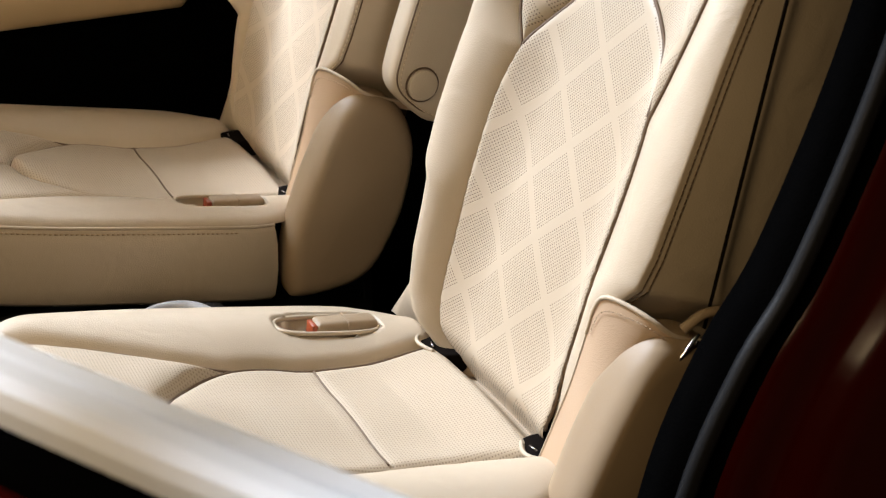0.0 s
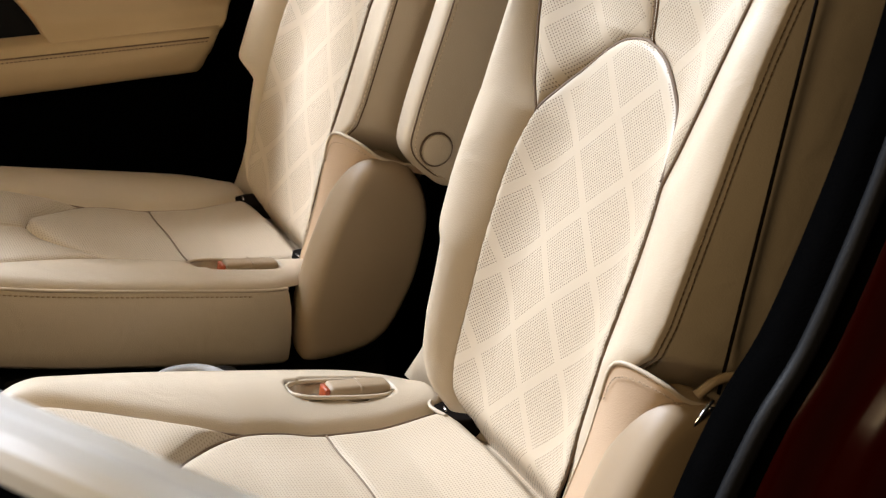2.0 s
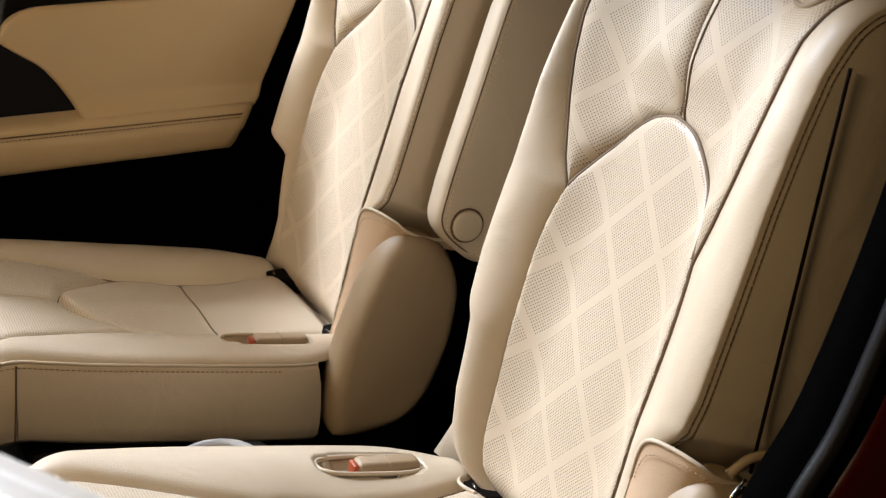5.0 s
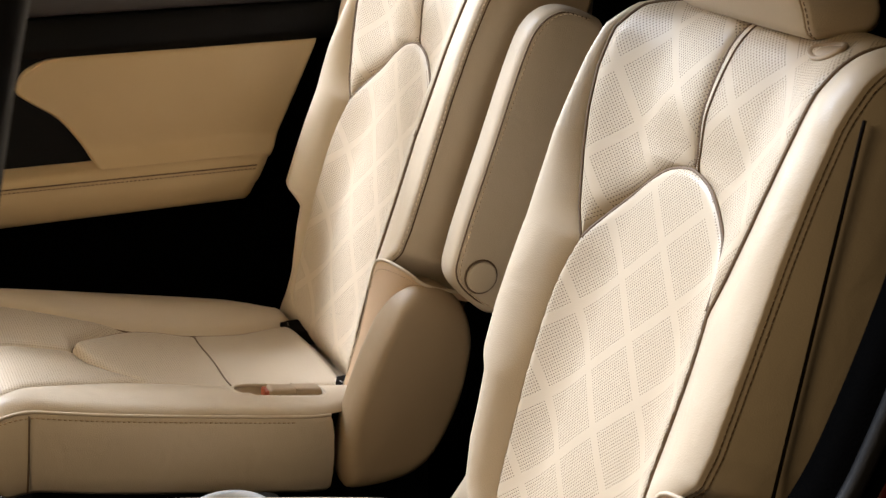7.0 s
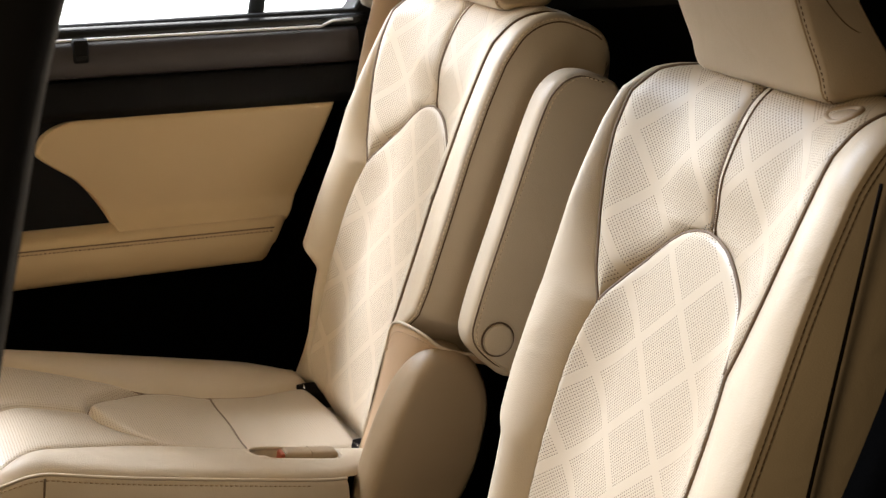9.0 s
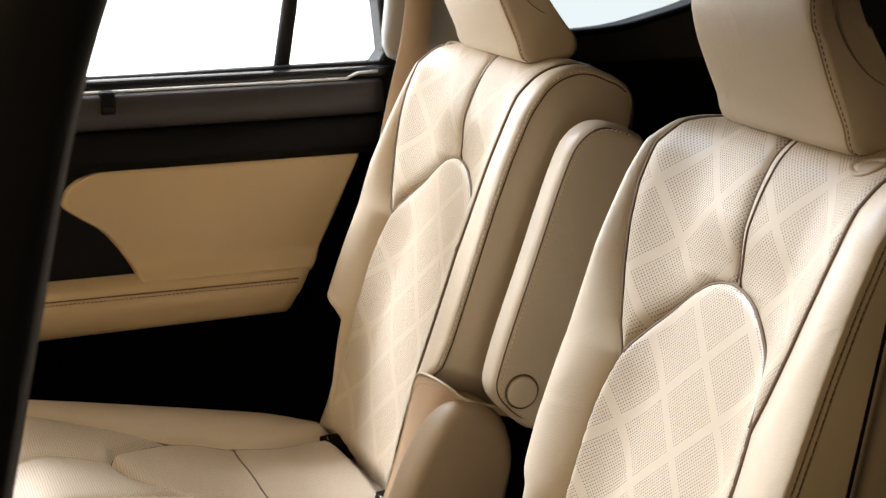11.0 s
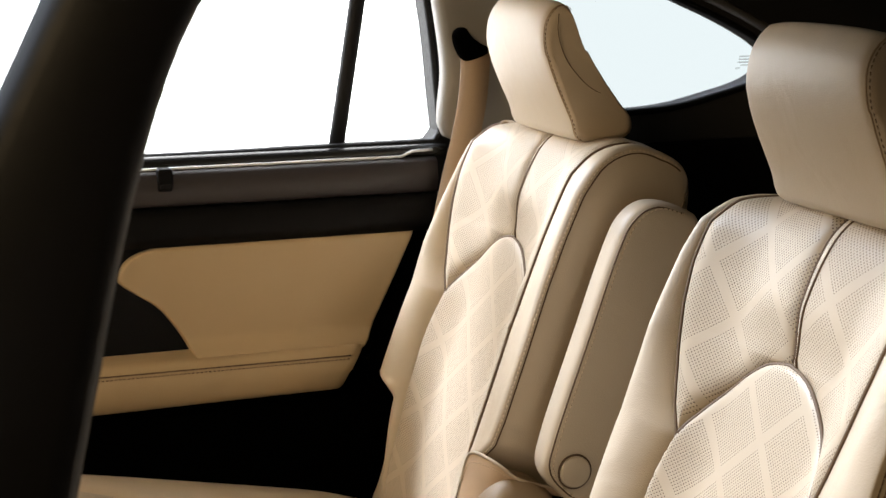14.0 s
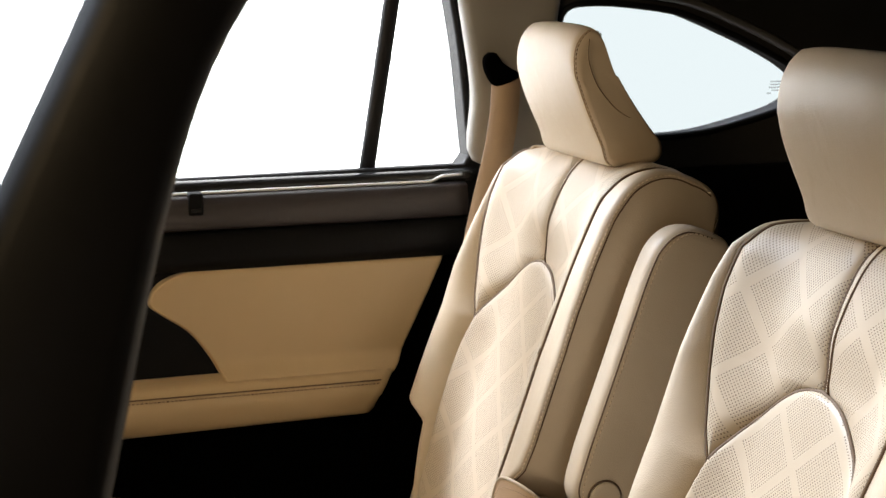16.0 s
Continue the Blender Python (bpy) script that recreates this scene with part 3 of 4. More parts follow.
def face_n(u, p):
    """How far the padding stands off the backrest's middle plane."""
    a = np.abs(u)
    amp = np.interp(p, [-0.05, 0.0, 0.1, 0.2, 0.37, 0.5, 0.6, 0.66, 0.72, 0.78], [0.022, 0.03, 0.05, 0.060, 0.056, 0.050, 0.042, 0.018, 0.002, 0.0])
    foot = 0.5 * np.where(p < 0.366, oval_u(p), seam_u(p))
    n = amp * smooth01((a - foot) / (0.215 - foot)) - 0.005 * smooth01((a - 0.205) / 0.04) * (amp > 0.02)
    n = n + 0.008 * np.exp(-((p - 0.17) / 0.12) ** 2) * (1 - smooth01(a / 0.15))
    n = n + 0.014 * smooth01((p - 0.487) / 0.07) * (1 - smooth01((p - 0.66) / 0.08)) * (1 - smooth01(a / 0.16))
    n = n - 0.045 * smooth01((0.03 - p) / 0.075)
    return n


def edge_h(p):
    """Height of the stitched edge on the side towards the doorway or the aisle."""
    low = face_n(edge_u(p), p) - 0.020
    high = np.interp(p, [0.2, 0.45, 0.52, 0.58, 0.62, 0.66, 0.70, 0.78], [0.040, 0.040, 0.037, 0.032, 0.024, 0.010, -0.004, -0.014])
    return low + (high - low) * smooth01((p - 0.13) / 0.08)


def bolster_n(a, p, side, fold=0.004):
    """Height of a bolster, straight from its inner seam to its outer edge before it is padded."""
    inner, outer = (oval_u(p) if p < 0.366 else seam_u(p, side)), edge_u(p, side)
    lo, hi = face_n(inner, p), (edge_h(p) + fold if side < 0 else face_n(outer, p) - 0.003)
    k = np.clip((a - inner) / (outer - inner), 0, 1)
    return lo + (hi - lo) * k


def groove(d, deep=0.007, wide=0.0075):
    return deep * np.exp(-(d / wide) ** 2)


def seam_lines(side):
    q = np.linspace(0.366, 0.80, 260)
    return np.concatenate([
        np.stack([oval_fine[:, 1], oval_fine[:, 0]], 1),
        np.stack([seam_u(q, side), q], 1),
        np.stack([np.zeros(180), np.linspace(0.489, 0.80, 180)], 1)])


SEAM_LINES = {side: seam_lines(side) for side in (-1, 1, 2)}


def crease(a, p, deep, wide, side=-1):
    """Depth of the sewn crease at a place, from the true distance to the nearest seam; a round shoulder falls into it."""
    d = np.sqrt(((SEAM_LINES[side] - (abs(a), p)) ** 2).sum(1).min())
    if wide > 0.03:
        return deep * (1 - float(smooth01(d / wide)))
    k = max(0.0, 1 - d / wide)
    return deep * (1 - math.sqrt(max(0.0, 1 - k * k)))


def mirror(verts, faces, side):
    if side > 0:
        return verts, faces
    return [(x, -y, z) for x, y, z in verts], [f[::-1] for f in faces]


def strip(inner, outer, cols, height, carry, deep_in=0.007, round_out=0.018, puff=0.005, roll=0.025, deep_out=0.0, lead=1.0, sewn=0.0, wide=0.01, edge=-1):
    """A padded strip between two lines of equal count; gives points, faces and flat coordinates."""
    verts, flat = [], []
    lam = (1 - np.cos(np.linspace(0, math.pi, cols))) / 2
    ti, to = np.gradient(inner, axis=0), np.gradient(outer, axis=0)
    ti /= np.maximum(np.linalg.norm(ti, axis=1, keepdims=True), 1e-9)
    to /= np.maximum(np.linalg.norm(to, axis=1, keepdims=True), 1e-9)
    for a, b, ta, tb in zip(inner, outer, ti, to):
        long = max(np.linalg.norm(b - a), 1e-6)
        r = (b - a) / long
        fa, fb = abs(ta[0] * r[1] - ta[1] * r[0]), abs(tb[0] * r[1] - tb[1] * r[0])
        for k in lam:
            p = a + (b - a) * k
            h = height(p[0], p[1]) + puff * math.sin(math.pi * k ** lead) * min(1.0, long / 0.05)
            if sewn:
                h -= crease(p[0], p[1], sewn, wide, edge)
            else:
                h -= max(groove(k * long * fa, deep_in), groove((1 - k) * long * fb, deep_out))
            d = (1 - k) * long
            if round_out and d < roll:
                w = 1 - d / roll
                h -= round_out * (0.55 * w * w + 0.45 * (1 - math.sqrt(max(0.0, 1 - w * w))))
            verts.append(carry(p[0], p[1], h))
            flat.append((p[0], p[1]))
    return verts, grid_faces(len(inner), cols), flat


CUSH_E = [(0.03, 0.195), (-0.02, 0.208), (-0.06, 0.232), (-0.11, 0.245), (-0.25, 0.249), (-0.36, 0.249), (-0.43, 0.244), (-0.48, 0.236), (-0.515, 0.224), (-0.535, 0.205), (-0.545, 0.17)]
INS_X = [-0.372, -0.368, -0.354, -0.325, -0.292, -0.262, -0.22, -0.17, -0.09, -0.02, 0.03]
INS_U = [0.0, 0.020, 0.048, 0.080, 0.106, 0.118, 0.121, 0.116, 0.120, 0.134, 0.138]
BOL = [(-0.262, 0.118), (-0.325, 0.132), (-0.386, 0.152), (-0.44, 0.168), (-0.49, 0.182), (-0.525, 0.187), (-0.545, 0.17)]
ins_fine = curve(list(zip(INS_X, INS_U)), 200)
bol_fine = curve(BOL, 200)


def ins_u(x):
    return np.interp(x, ins_fine[:, 0], ins_fine[:, 1])


def bol_u(x):
    return np.interp(-x, -bol_fine[:, 0], bol_fine[:, 1])


CROSS = 0.170
SLOT = (-0.124, 0.180)


def cushion_z(x, u, slot=0):
    a = np.abs(u)
    z = Z0 - 0.19 * x
    sink = np.interp(x, [-0.50, -0.42, -0.36, -0.28, -0.19, -0.10, -0.02], [0.0, 0.004, 0.010, 0.022, 0.028, 0.022, 0.006])
    z = z - sink * (1 - smooth01((a - 0.05) / 0.16))
    z = z - np.clip(-0.455 - x, 0, 1) ** 2 * 6.5
    z = z - 0.026 * smooth01((x + 0.016) / 0.034)
    if slot and u * slot > 0:
        q = np.abs((x - SLOT[0]) / 0.064) ** 3.2 + np.abs((a - SLOT[1]) / 0.022) ** 2.6
        z = z - 0.048 * smooth01((1.06 - q) / 0.22)
    return z


def make_seat(at, inboard, label, armrest=True):
    """One chair; inboard: the side (+1 or -1 in y) that has the armrest and the buckle."""
    seat = thing("captain_chair", label, "car seat", "second-row captain's chairs", at=at)

    # -- cushion
    def flat_carry(x, u, h):
        return (x, u, h)

    xs = np.linspace(-CROSS, 0.03, 46)
    inner, outer = np.stack([xs, -ins_u(xs)], 1), np.stack([xs, ins_u(xs)], 1)
    v, f, fl = strip(inner, outer, 40, cushion_z, flat_carry, 0.009, 0.0, 0.010, deep_out=0.009)
    v = [(x, y, z - groove(x + CROSS, 0.002, 0.004) * (abs(y) < 0.11)) for x, y, z in v]
    mesh_part("seat_insert", v, [q[::-1] for q in f], dotted_leather, seat, "finely perforated cream leather", fl)
    xs = -CROSS - (0.372 - CROSS) * np.sin(np.linspace(0, math.pi / 2, 50))
    inner, outer = np.stack([xs, -ins_u(xs)], 1), np.stack([xs, ins_u(xs)], 1)
    v, f, fl = strip(inner, outer, 40, cushion_z, flat_carry, 0.009, 0.0, 0.010, deep_out=0.009)
    v = [(x, y, z - groove(x + CROSS, 0.002, 0.004) * (abs(y) < 0.11)) for x, y, z in v]
    mesh_part("seat_lobe", v, f, dotted_leather, seat, "finely perforated cream leather", fl)
    for side in (1, -1):
        xs = np.linspace(-0.265, -0.545, 70)
        lo = np.where(xs > -0.372, ins_u(xs), 0.0)
        inner, outer = np.stack([xs, lo], 1), np.stack([xs, np.maximum(bol_u(xs), lo + 1e-4)], 1)
        v, f, fl = strip(inner, outer, 26, cushion_z, flat_carry, 0.009, 0.0, 0.006, deep_out=0.009)
        v, f = mirror(v, f, side)
        mesh_part("seat_front_panel", v, f, dotted_leather, seat, "finely perforated cream leather", [(a, b * side) for a, b in fl])
        inner = np.concatenate([np.stack([np.linspace(0.03, -0.262, 70), ins_u(np.linspace(0.03, -0.262, 70))], 1), curve(BOL, 60)[1:]])
        outer = curve(CUSH_E, 129)
        # pair the two lines by x
        ox = outer[:, 0]
        pair = np.stack([inner[:, 0], np.interp(-inner[:, 0], -ox, outer[:, 1])], 1)
        pair[-1] = outer[-1]
        v, f, fl = strip(inner, pair, 30, lambda x, u: cushion_z(x, u * side, inboard), flat_carry, 0.009, 0.006, 0.010, 0.014)
        v, f = mirror(v, f, side)
        mesh_part("seat_bolster", v, f, leather, seat, "smooth cream leather")
    # sewn seams of the cushion top
    def seam_line(name, pts):
        v, f = tube_mesh([(x, u, float(cushion_z(x, u)) - 0.0072) for x, u in pts], 0.0016, 5)
        mesh_part(name, v, f, dark_thread, seat)

    for side in (1, -1):
        seam_line("insert_seam", [(x, side * float(ins_u(x))) for x in np.linspace(0.0, -0.371, 60)])
        seam_line("bolster_front_seam", [(x, side * u) for x, u in curve(BOL, 40)[:-3]])
    v, f = tube_mesh([(-CROSS, u, float(cushion_z(-CROSS, u)) + 0.0100 * math.cos(u / 0.118 * math.pi / 2) - 0.0016) for u in np.linspace(-0.106, 0.106, 20)], 0.0015, 5)
    mesh_part("cross_seam", v, f, dark_thread, seat)
    seam_line("front_centre_seam", [(x, 0.0) for x in np.linspace(-0.374, -0.535, 24)])
    # skirt round the cushion
    e = curve(CUSH_E, 90)
    loop = np.concatenate([e, [(-0.547, 0.12), (-0.548, 0.06), (-0.548, 0.0), (-0.548, -0.06), (-0.547, -0.12)], (e * [1, -1])[::-1]])
    loop = curve(loop[::4], 190)
    loop = loop[loop[:, 0] < -0.064]
    nor = outward(loop, closed=False) * -1
    if nor[20][1] < 0:
        nor = -nor
    verts = []
    prof = [(-0.004, 0.0), (0.003, -0.002), (0.007, -0.010), (0.010, -0.03), (0.009, -0.06), (0.005, -0.09), (-0.001, -0.112), (-0.012, -0.122), (-0.08, -0.124)]
    for off, dz in prof:
        for (x, u), (nx, nu) in zip(loop, nor):
            z = Z0 - 0.19 * x - 0.004 - np.clip(-0.455 - x, 0, 1) ** 2 * 6.5
            drop = dz * (1 - 0.35 * smooth01((-0.50 - x) / 0.045))
            verts.append((x + nx * off, u + nu * off, z + drop))
    f = grid_faces(len(prof), len(loop))
    mesh_part("seat_skirt", verts, f, leather, seat, "cream leather side facing")
    line = [Vector(verts[len(loop) * 2 + i]) + Vector((nor[i][0], nor[i][1], 0)) * 0.0004 + Vector((0, 0, 0.001)) for i in range(6, len(loop) - 6)]
    v, f = dashes(line, 0.0042, 0.0026, 0.0009)
    mesh_part("skirt_stitching", v, f, tan_thread, seat, kind="stuff")
    line = [Vector(verts[len(loop) + i]) + Vector((nor[i][0], nor[i][1], 0)) * 0.001 for i in range(len(loop))]
    v, f = tube_mesh(line, 0.0022, 6)
    mesh_part("skirt_piping", v, f, leather, seat)
    for side in (1, -1):
        line = [(-0.470 - 0.010 * t, side * (0.2465 - 0.004 * t + 0.004 * math.sin(t * 3.1)), 0.438 - 0.105 * t) for t in np.linspace(0, 1, 12)]
        v, f = tube_mesh(line, 0.0014, 5)
        mesh_part("corner_seam", v, f, dark_thread, seat)
    # -- buckle in its slot
    rim = []
    for k in range(48):
        w = 2 * math.pi * k / 48
        cx, cu = abs(math.cos(w)) ** 0.62 * math.copysign(1, math.cos(w)), abs(math.sin(w)) ** 0.77 * math.copysign(1, math.sin(w))
        x, u = SLOT[0] + 0.065 * cx, SLOT[1] + 0.0235 * cu
        rim.append((x, u * inboard, cushion_z(x, 0.25) + 0.0040))
    v, f = tube_mesh(rim, 0.0028, 8, closed=True)
    mesh_part("slot_rim", v, f, leather, seat, "cream leather slot rim")
    bz = Z0 + 0.19 * 0.14 - 0.022
    body = box(bmesh.new(), -0.150, -0.072, -0.0135, 0.0135, -0.012, 0.012, bevel=0.006, seg=3)
    buckle = part("buckle", body, seat_plastic, seat, "beige plastic belt buckle")
    buckle.location, buckle.rotation_euler = (0.007, SLOT[1] * inboard, bz), (0, radians(8), 0)
    tongue = box(bmesh.new(), -0.1555, -0.1485, -0.0105, 0.0105, -0.010, 0.009, bevel=0.002)
    part("release_button", tongue, orange, buckle, "orange release button")
    groove_bm = box(bmesh.new(), -0.112, -0.110, -0.0137, 0.0137, -0.0122, 0.0123, bevel=0.0003, seg=1)
    part("joint_line", groove_bm, seat_plastic, buckle)
    # -- anchor slots at the rear corners
    for side in (1, -1):
        v, f = pillow(curve([(-0.012, 0.100), (-0.022, 0.134), (-0.014, 0.148), (0.03, 0.150), (0.035, 0.10)], 40, closed=True), lambda a, b, d: (a, b * side, d - 0.19 * a * 0.5), 0.335, 0.3600, 0.003)
        if side < 0:
            f = [q[::-1] for q in f]
        pocket = mesh_part("anchor_pocket", v, f, gap_black, seat, "black anchor pocket")
        v, f = tube_mesh([(-0.014, side * 0.120, 0.3622), (-0.012, side * 0.132, 0.3622)], 0.0014, 8)
        mesh_part("anchor_bar", v, f, chrome, pocket, "chrome bar")
        if armrest:
            continue
        v, f = tube_mesh(curve([(-0.019, side * 0.110, 0.3625), (-0.027, side * 0.128, 0.3645), (-0.026, side * 0.142, 0.3650), (-0.014, side * 0.153, 0.3645), (0.006, side * 0.155, 0.362)], 24), 0.0024, 8)
        mesh_part("pocket_rim", v, f, leather, pocket)

    # -- backrest
    G = 0.008
    arch_p = 0.488 - 0.048 * np.cos(np.linspace(0.05, math.pi / 2, 22))
    p = np.concatenate([np.linspace(-0.045, 0.44, 70), arch_p])
    uo = oval_u(p)
    inner, outer = np.stack([-uo, p], 1), np.stack([uo, p], 1)
    v, f, fl = strip(inner, outer, 60, face_n, skin, 0.0, 0.0, 0.003, sewn=0.0038, wide=0.008)
    mesh_part("back_insert", v, [q[::-1] for q in f], diamond_leather, seat, "oval panel of diamond-perforated cream leather", fl)
    for side in (1, -1):
        kind = -1 if side < 0 else (2 if armrest else 1)
        q = np.concatenate([np.linspace(0.367, 0.44, 22), arch_p, np.linspace(0.4885, TOP_P, 84)])
        lo = np.where(q < 0.488, oval_u(q), 0.0)
        hi = np.maximum(seam_u(q, kind), lo + 1e-4)
        inner, outer = np.stack([lo, q], 1), np.stack([hi, q], 1)
        v, f, fl = strip(inner, outer, 44, face_n, skin, 0.0, 0.0, 0.005, sewn=G + 0.001, wide=0.019, edge=kind)
        v, f = mirror(v, f, side)
        mesh_part("upper_back_panel", v, [k[::-1] for k in f], diamond_leather, seat, "diamond-perforated cream leather", [(a * side, b) for a, b in fl])
        q = np.linspace(-0.045, TOP_P, 190)
        inner = np.stack([np.where(q < 0.366, oval_u(q), seam_u(q, kind)), q], 1)
        outer = np.stack([edge_u(q, kind), q], 1)
        soft_edge = side < 0 and not armrest
        fold = 0.014 if soft_edge else 0.004
        v, f, fl = strip(inner, outer, 36, lambda a, b: bolster_n(a, b, kind, fold), skin, 0.0, fold if side < 0 else 0.020, 0.004 if side < 0 else 0.017, 0.042 if soft_edge else (0.009 if side < 0 else 0.032), sewn=0.0065, wide=0.055 if side < 0 else 0.022, edge=kind)
        v, f = mirror(v, f, side)
        bolster = mesh_part("back_bolster", v, [k[::-1] for k in f], leather, seat, "smooth cream leather")
        # the side, from the stitched edge to the rear shell
        verts = []
        last = len(q)
        for a, b in outer[44:last]:
            h = edge_h(b) if side < 0 else face_n(a, b) - 0.015
            x0, _, z0 = skin(a, b, h)
            s0, n0 = (x0 * SN + (z0 - Z0) * CS), (-x0 * CS + (z0 - Z0) * SN)
            s1, n1 = (s0 if s0 < 0.5 else 0.5 + 0.06 * (1 - math.exp(-(s0 - 0.5) / 0.06))), -0.118
            for k in np.linspace(0, 1, 14):
                bulge = 0.012 * math.sin(min(1.0, k * 1.6) * math.pi / 2) - 0.006 * k * k 
                verts.append(back(side * (a + bulge), s0 + (s1 - s0) * k, n0 + (n1 - n0) * k))
        rows = last - 44
        f = grid_faces(rows, 14)
        if side > 0:
            f = [k[::-1] for k in f]
        facing = mesh_part("side_facing", verts, f, leather, seat, "smooth cream leather side facing")
        def along(k, out):
            i0 = int(k)
            return [Vector(verts[i * 14 + i0]) * (1 - k + i0) + Vector(verts[i * 14 + i0 + 1]) * (k - i0) + Vector((-0.0006, side * out, 0)) for i in range(3, rows) if q[44 + i] < 0.745]

        if armrest:
            v, f = dashes(along(0.15, 0.0010), 0.0042, 0.0026, 0.00095)
            mesh_part("edge_stitching", v, f, thread, facing, "cream stitching", kind="stuff")
            v, f = tube_mesh(along(0.55, 0.0004), 0.0011, 5)
            mesh_part("edge_seam", v, f, dark_thread, facing)
        else:
            for k in (0.45, 0.95):
                v, f = dashes(along(k, 0.0002), 0.0060, 0.0010, 0.0008)
                mesh_part("edge_stitching", v, f, dark_thread, facing, "twin rows of brown stitching", kind="stuff")
        if soft_edge:
            line = [back(side * 0.2560, q2, -0.032 + 0.14 * (q2 - 0.22)) for q2 in np.linspace(0.205, 0.595, 24)]
            v, f = tube_mesh(line, 0.0020, 6)
            mesh_part("shell_gap", v, f, gap_black, facing, "dark gap in front of the rear shell")
        # piping threads along the seams
        seam = [Vector(skin(side * w, k, face_n(w, k) - 0.0052)) for k in np.linspace(0.02, TOP_P - 0.02, 110) for w in (float(oval_u(k) if k < 0.366 else seam_u(k, kind)),)]
        v, f = tube_mesh(seam, 0.0022, 6)
        mesh_part("bolster_seam", v, f, dark_thread, bolster)
    seam = [Vector(skin(0.0, k, face_n(0.0, k) - G + 0.0014)) for k in np.linspace(0.492, TOP_P - 0.03, 40)]
    v, f = tube_mesh(seam, 0.0032, 6)
    mesh_part("centre_seam", v, f, dark_thread, seat)
    seam = [Vector(skin(-w, k, face_n(w, k) + 0.0016 - crease(w, k, G, 0.019))) for k in np.linspace(0.489, TOP_P - 0.03, 44) for w in (0.012 + 0.018 * (k - 0.489) / (TOP_P - 0.519),)]
    v, f = tube_mesh(seam, 0.0016, 5)
    mesh_part("top_stitch_line", v, f, dark_thread, seat)
    arch = [(float(w), k) for k in np.linspace(0.37, 0.4878, 40) for w in (oval_u(k),)]
    arch += [(-w, k) for w, k in reversed(arch)]
    v, f = tube_mesh([Vector(skin(w, k, face_n(w, k) - G + 0.0044)) for w, k in arch], 0.0027, 6)
    mesh_part("arch_seam", v, f, dark_thread, seat)
    # rear shell
    verts = []
    for k in np.linspace(0.0, 0.625, 16):
        for w in np.linspace(-1, 1, 13):
            half = (0.246 if w < 0 else 0.215) if k > 0.2 else 0.17
            verts.append(back(w * half, k, -0.118 - 0.018 * (1 - w ** 4)))
    mesh_part("rear_shell", verts, [q[::-1] for q in grid_faces(16, 13)], seat_plastic, seat, "moulded beige rear shell")
    # flap edge above the recliner cover, and its turned-in lining
    drop = 0.013
    rim = [(0.147, 0.0, 0.024), (0.161, 0.05, 0.036), (0.172, 0.10, 0.044), (0.181, 0.15, 0.053), (0.188, 0.188, 0.060), (0.200, 0.203, 0.060), (0.226, 0.206, 0.050), (0.250, 0.203, 0.032), (0.258, 0.194, 0.0), (0.256, 0.192, -0.04), (0.252, 0.196, -0.08)]
    high = curve([(a, b, c - drop * float(smooth01(c / 0.05))) for a, b, c in rim], 50)
    v, f = tube_mesh([back(-a, b, c) for a, b, c in high[:23]], 0.0013, 6)
    mesh_part("flap_seam", v, f, leather, seat)
    v, f = tube_mesh([back(-a, b, c) for a, b, c in high[21:]], 0.0024, 8)
    edge_part = mesh_part("flap_edge", v, f, leather, seat, "rolled cream leather edge")
    low = curve([(0.165, -0.03, 0.01), (0.195, 0.03, 0.022), (0.215, 0.09, 0.030), (0.228, 0.13, 0.030), (0.238, 0.155, 0.022), (0.244, 0.172, 0.008), (0.246, 0.178, -0.03), (0.246, 0.180, -0.08)], 50)
    vv = [back(-a, b - 0.004 * math.sin(k * math.pi), c) for k in np.linspace(0, 1, 7) for a, b, c in high + (low - high) * k]
    mesh_part("flap_lining", vv, grid_faces(7, 50), tan_lining, edge_part, "tan leather lining")
    line = [back(-(a + 0.003), b - 0.005, c + 0.001) for a, b, c in (high + (low - high) * 0.10)[23:42]]
    v, f = dashes(line, 0.0026, 0.0022, 0.0006)
    mesh_part("lining_stitching", v, f, tan_thread, edge_part, kind="stuff")
    # flared trim down to the cushion on the other side
    aisle = 2 if armrest else 1
    top = np.array([(edge_u(k, aisle), k, face_n(edge_u(k, aisle), k) - 0.015) for k in np.linspace(0.19 if armrest else 0.225, -0.02, 30)])
    out = curve([(0.176, 0.19, 0.008), (0.178, 0.14, 0.004), (0.190, 0.09, 0.002), (0.218, 0.03, -0.006), (0.250, -0.03, -0.016)] if armrest else [(0.222, 0.225, 0.008), (0.212, 0.16, 0.004), (0.218, 0.10, 0.002), (0.250, 0.03, -0.006), (0.290, -0.03, -0.016)], 30)
    vv = [back(a, b, c + 0.004 * math.sin(k * math.pi)) for k in np.linspace(0, 1, 9) for a, b, c in top + (out - top) * k]
    vv += [back(a - 0.006, b, c - 0.05) for a, b, c in out]
    mesh_part("flared_trim", vv, grid_faces(10, 30), leather, seat, "flared cream leather trim")
    if not armrest:
        lip = curve([(0.072, -0.258, 0.548), (0.090, -0.262, 0.562), (0.112, -0.262, 0.562), (0.140, -0.258, 0.556)], 20)
        v, f = tube_mesh(lip, 0.0055, 8)
        mesh_part("shell_lip", v, f, seat_plastic, seat, "beige lip of the rear shell")
    cover = curve([(-0.058, 0.320), (-0.045, 0.372), (-0.023, 0.430), (0.008, 0.494), (0.028, 0.526), (0.051, 0.543), (0.078, 0.542), (0.106, 0.525), (0.126, 0.494), (0.134, 0.458), (0.130, 0.42), (0.116, 0.366), (0.090, 0.312), (0.066, 0.280), (0.035, 0.263), (-0.01, 0.257), (-0.044, 0.258), (-0.057, 0.268)], 90, closed=True)
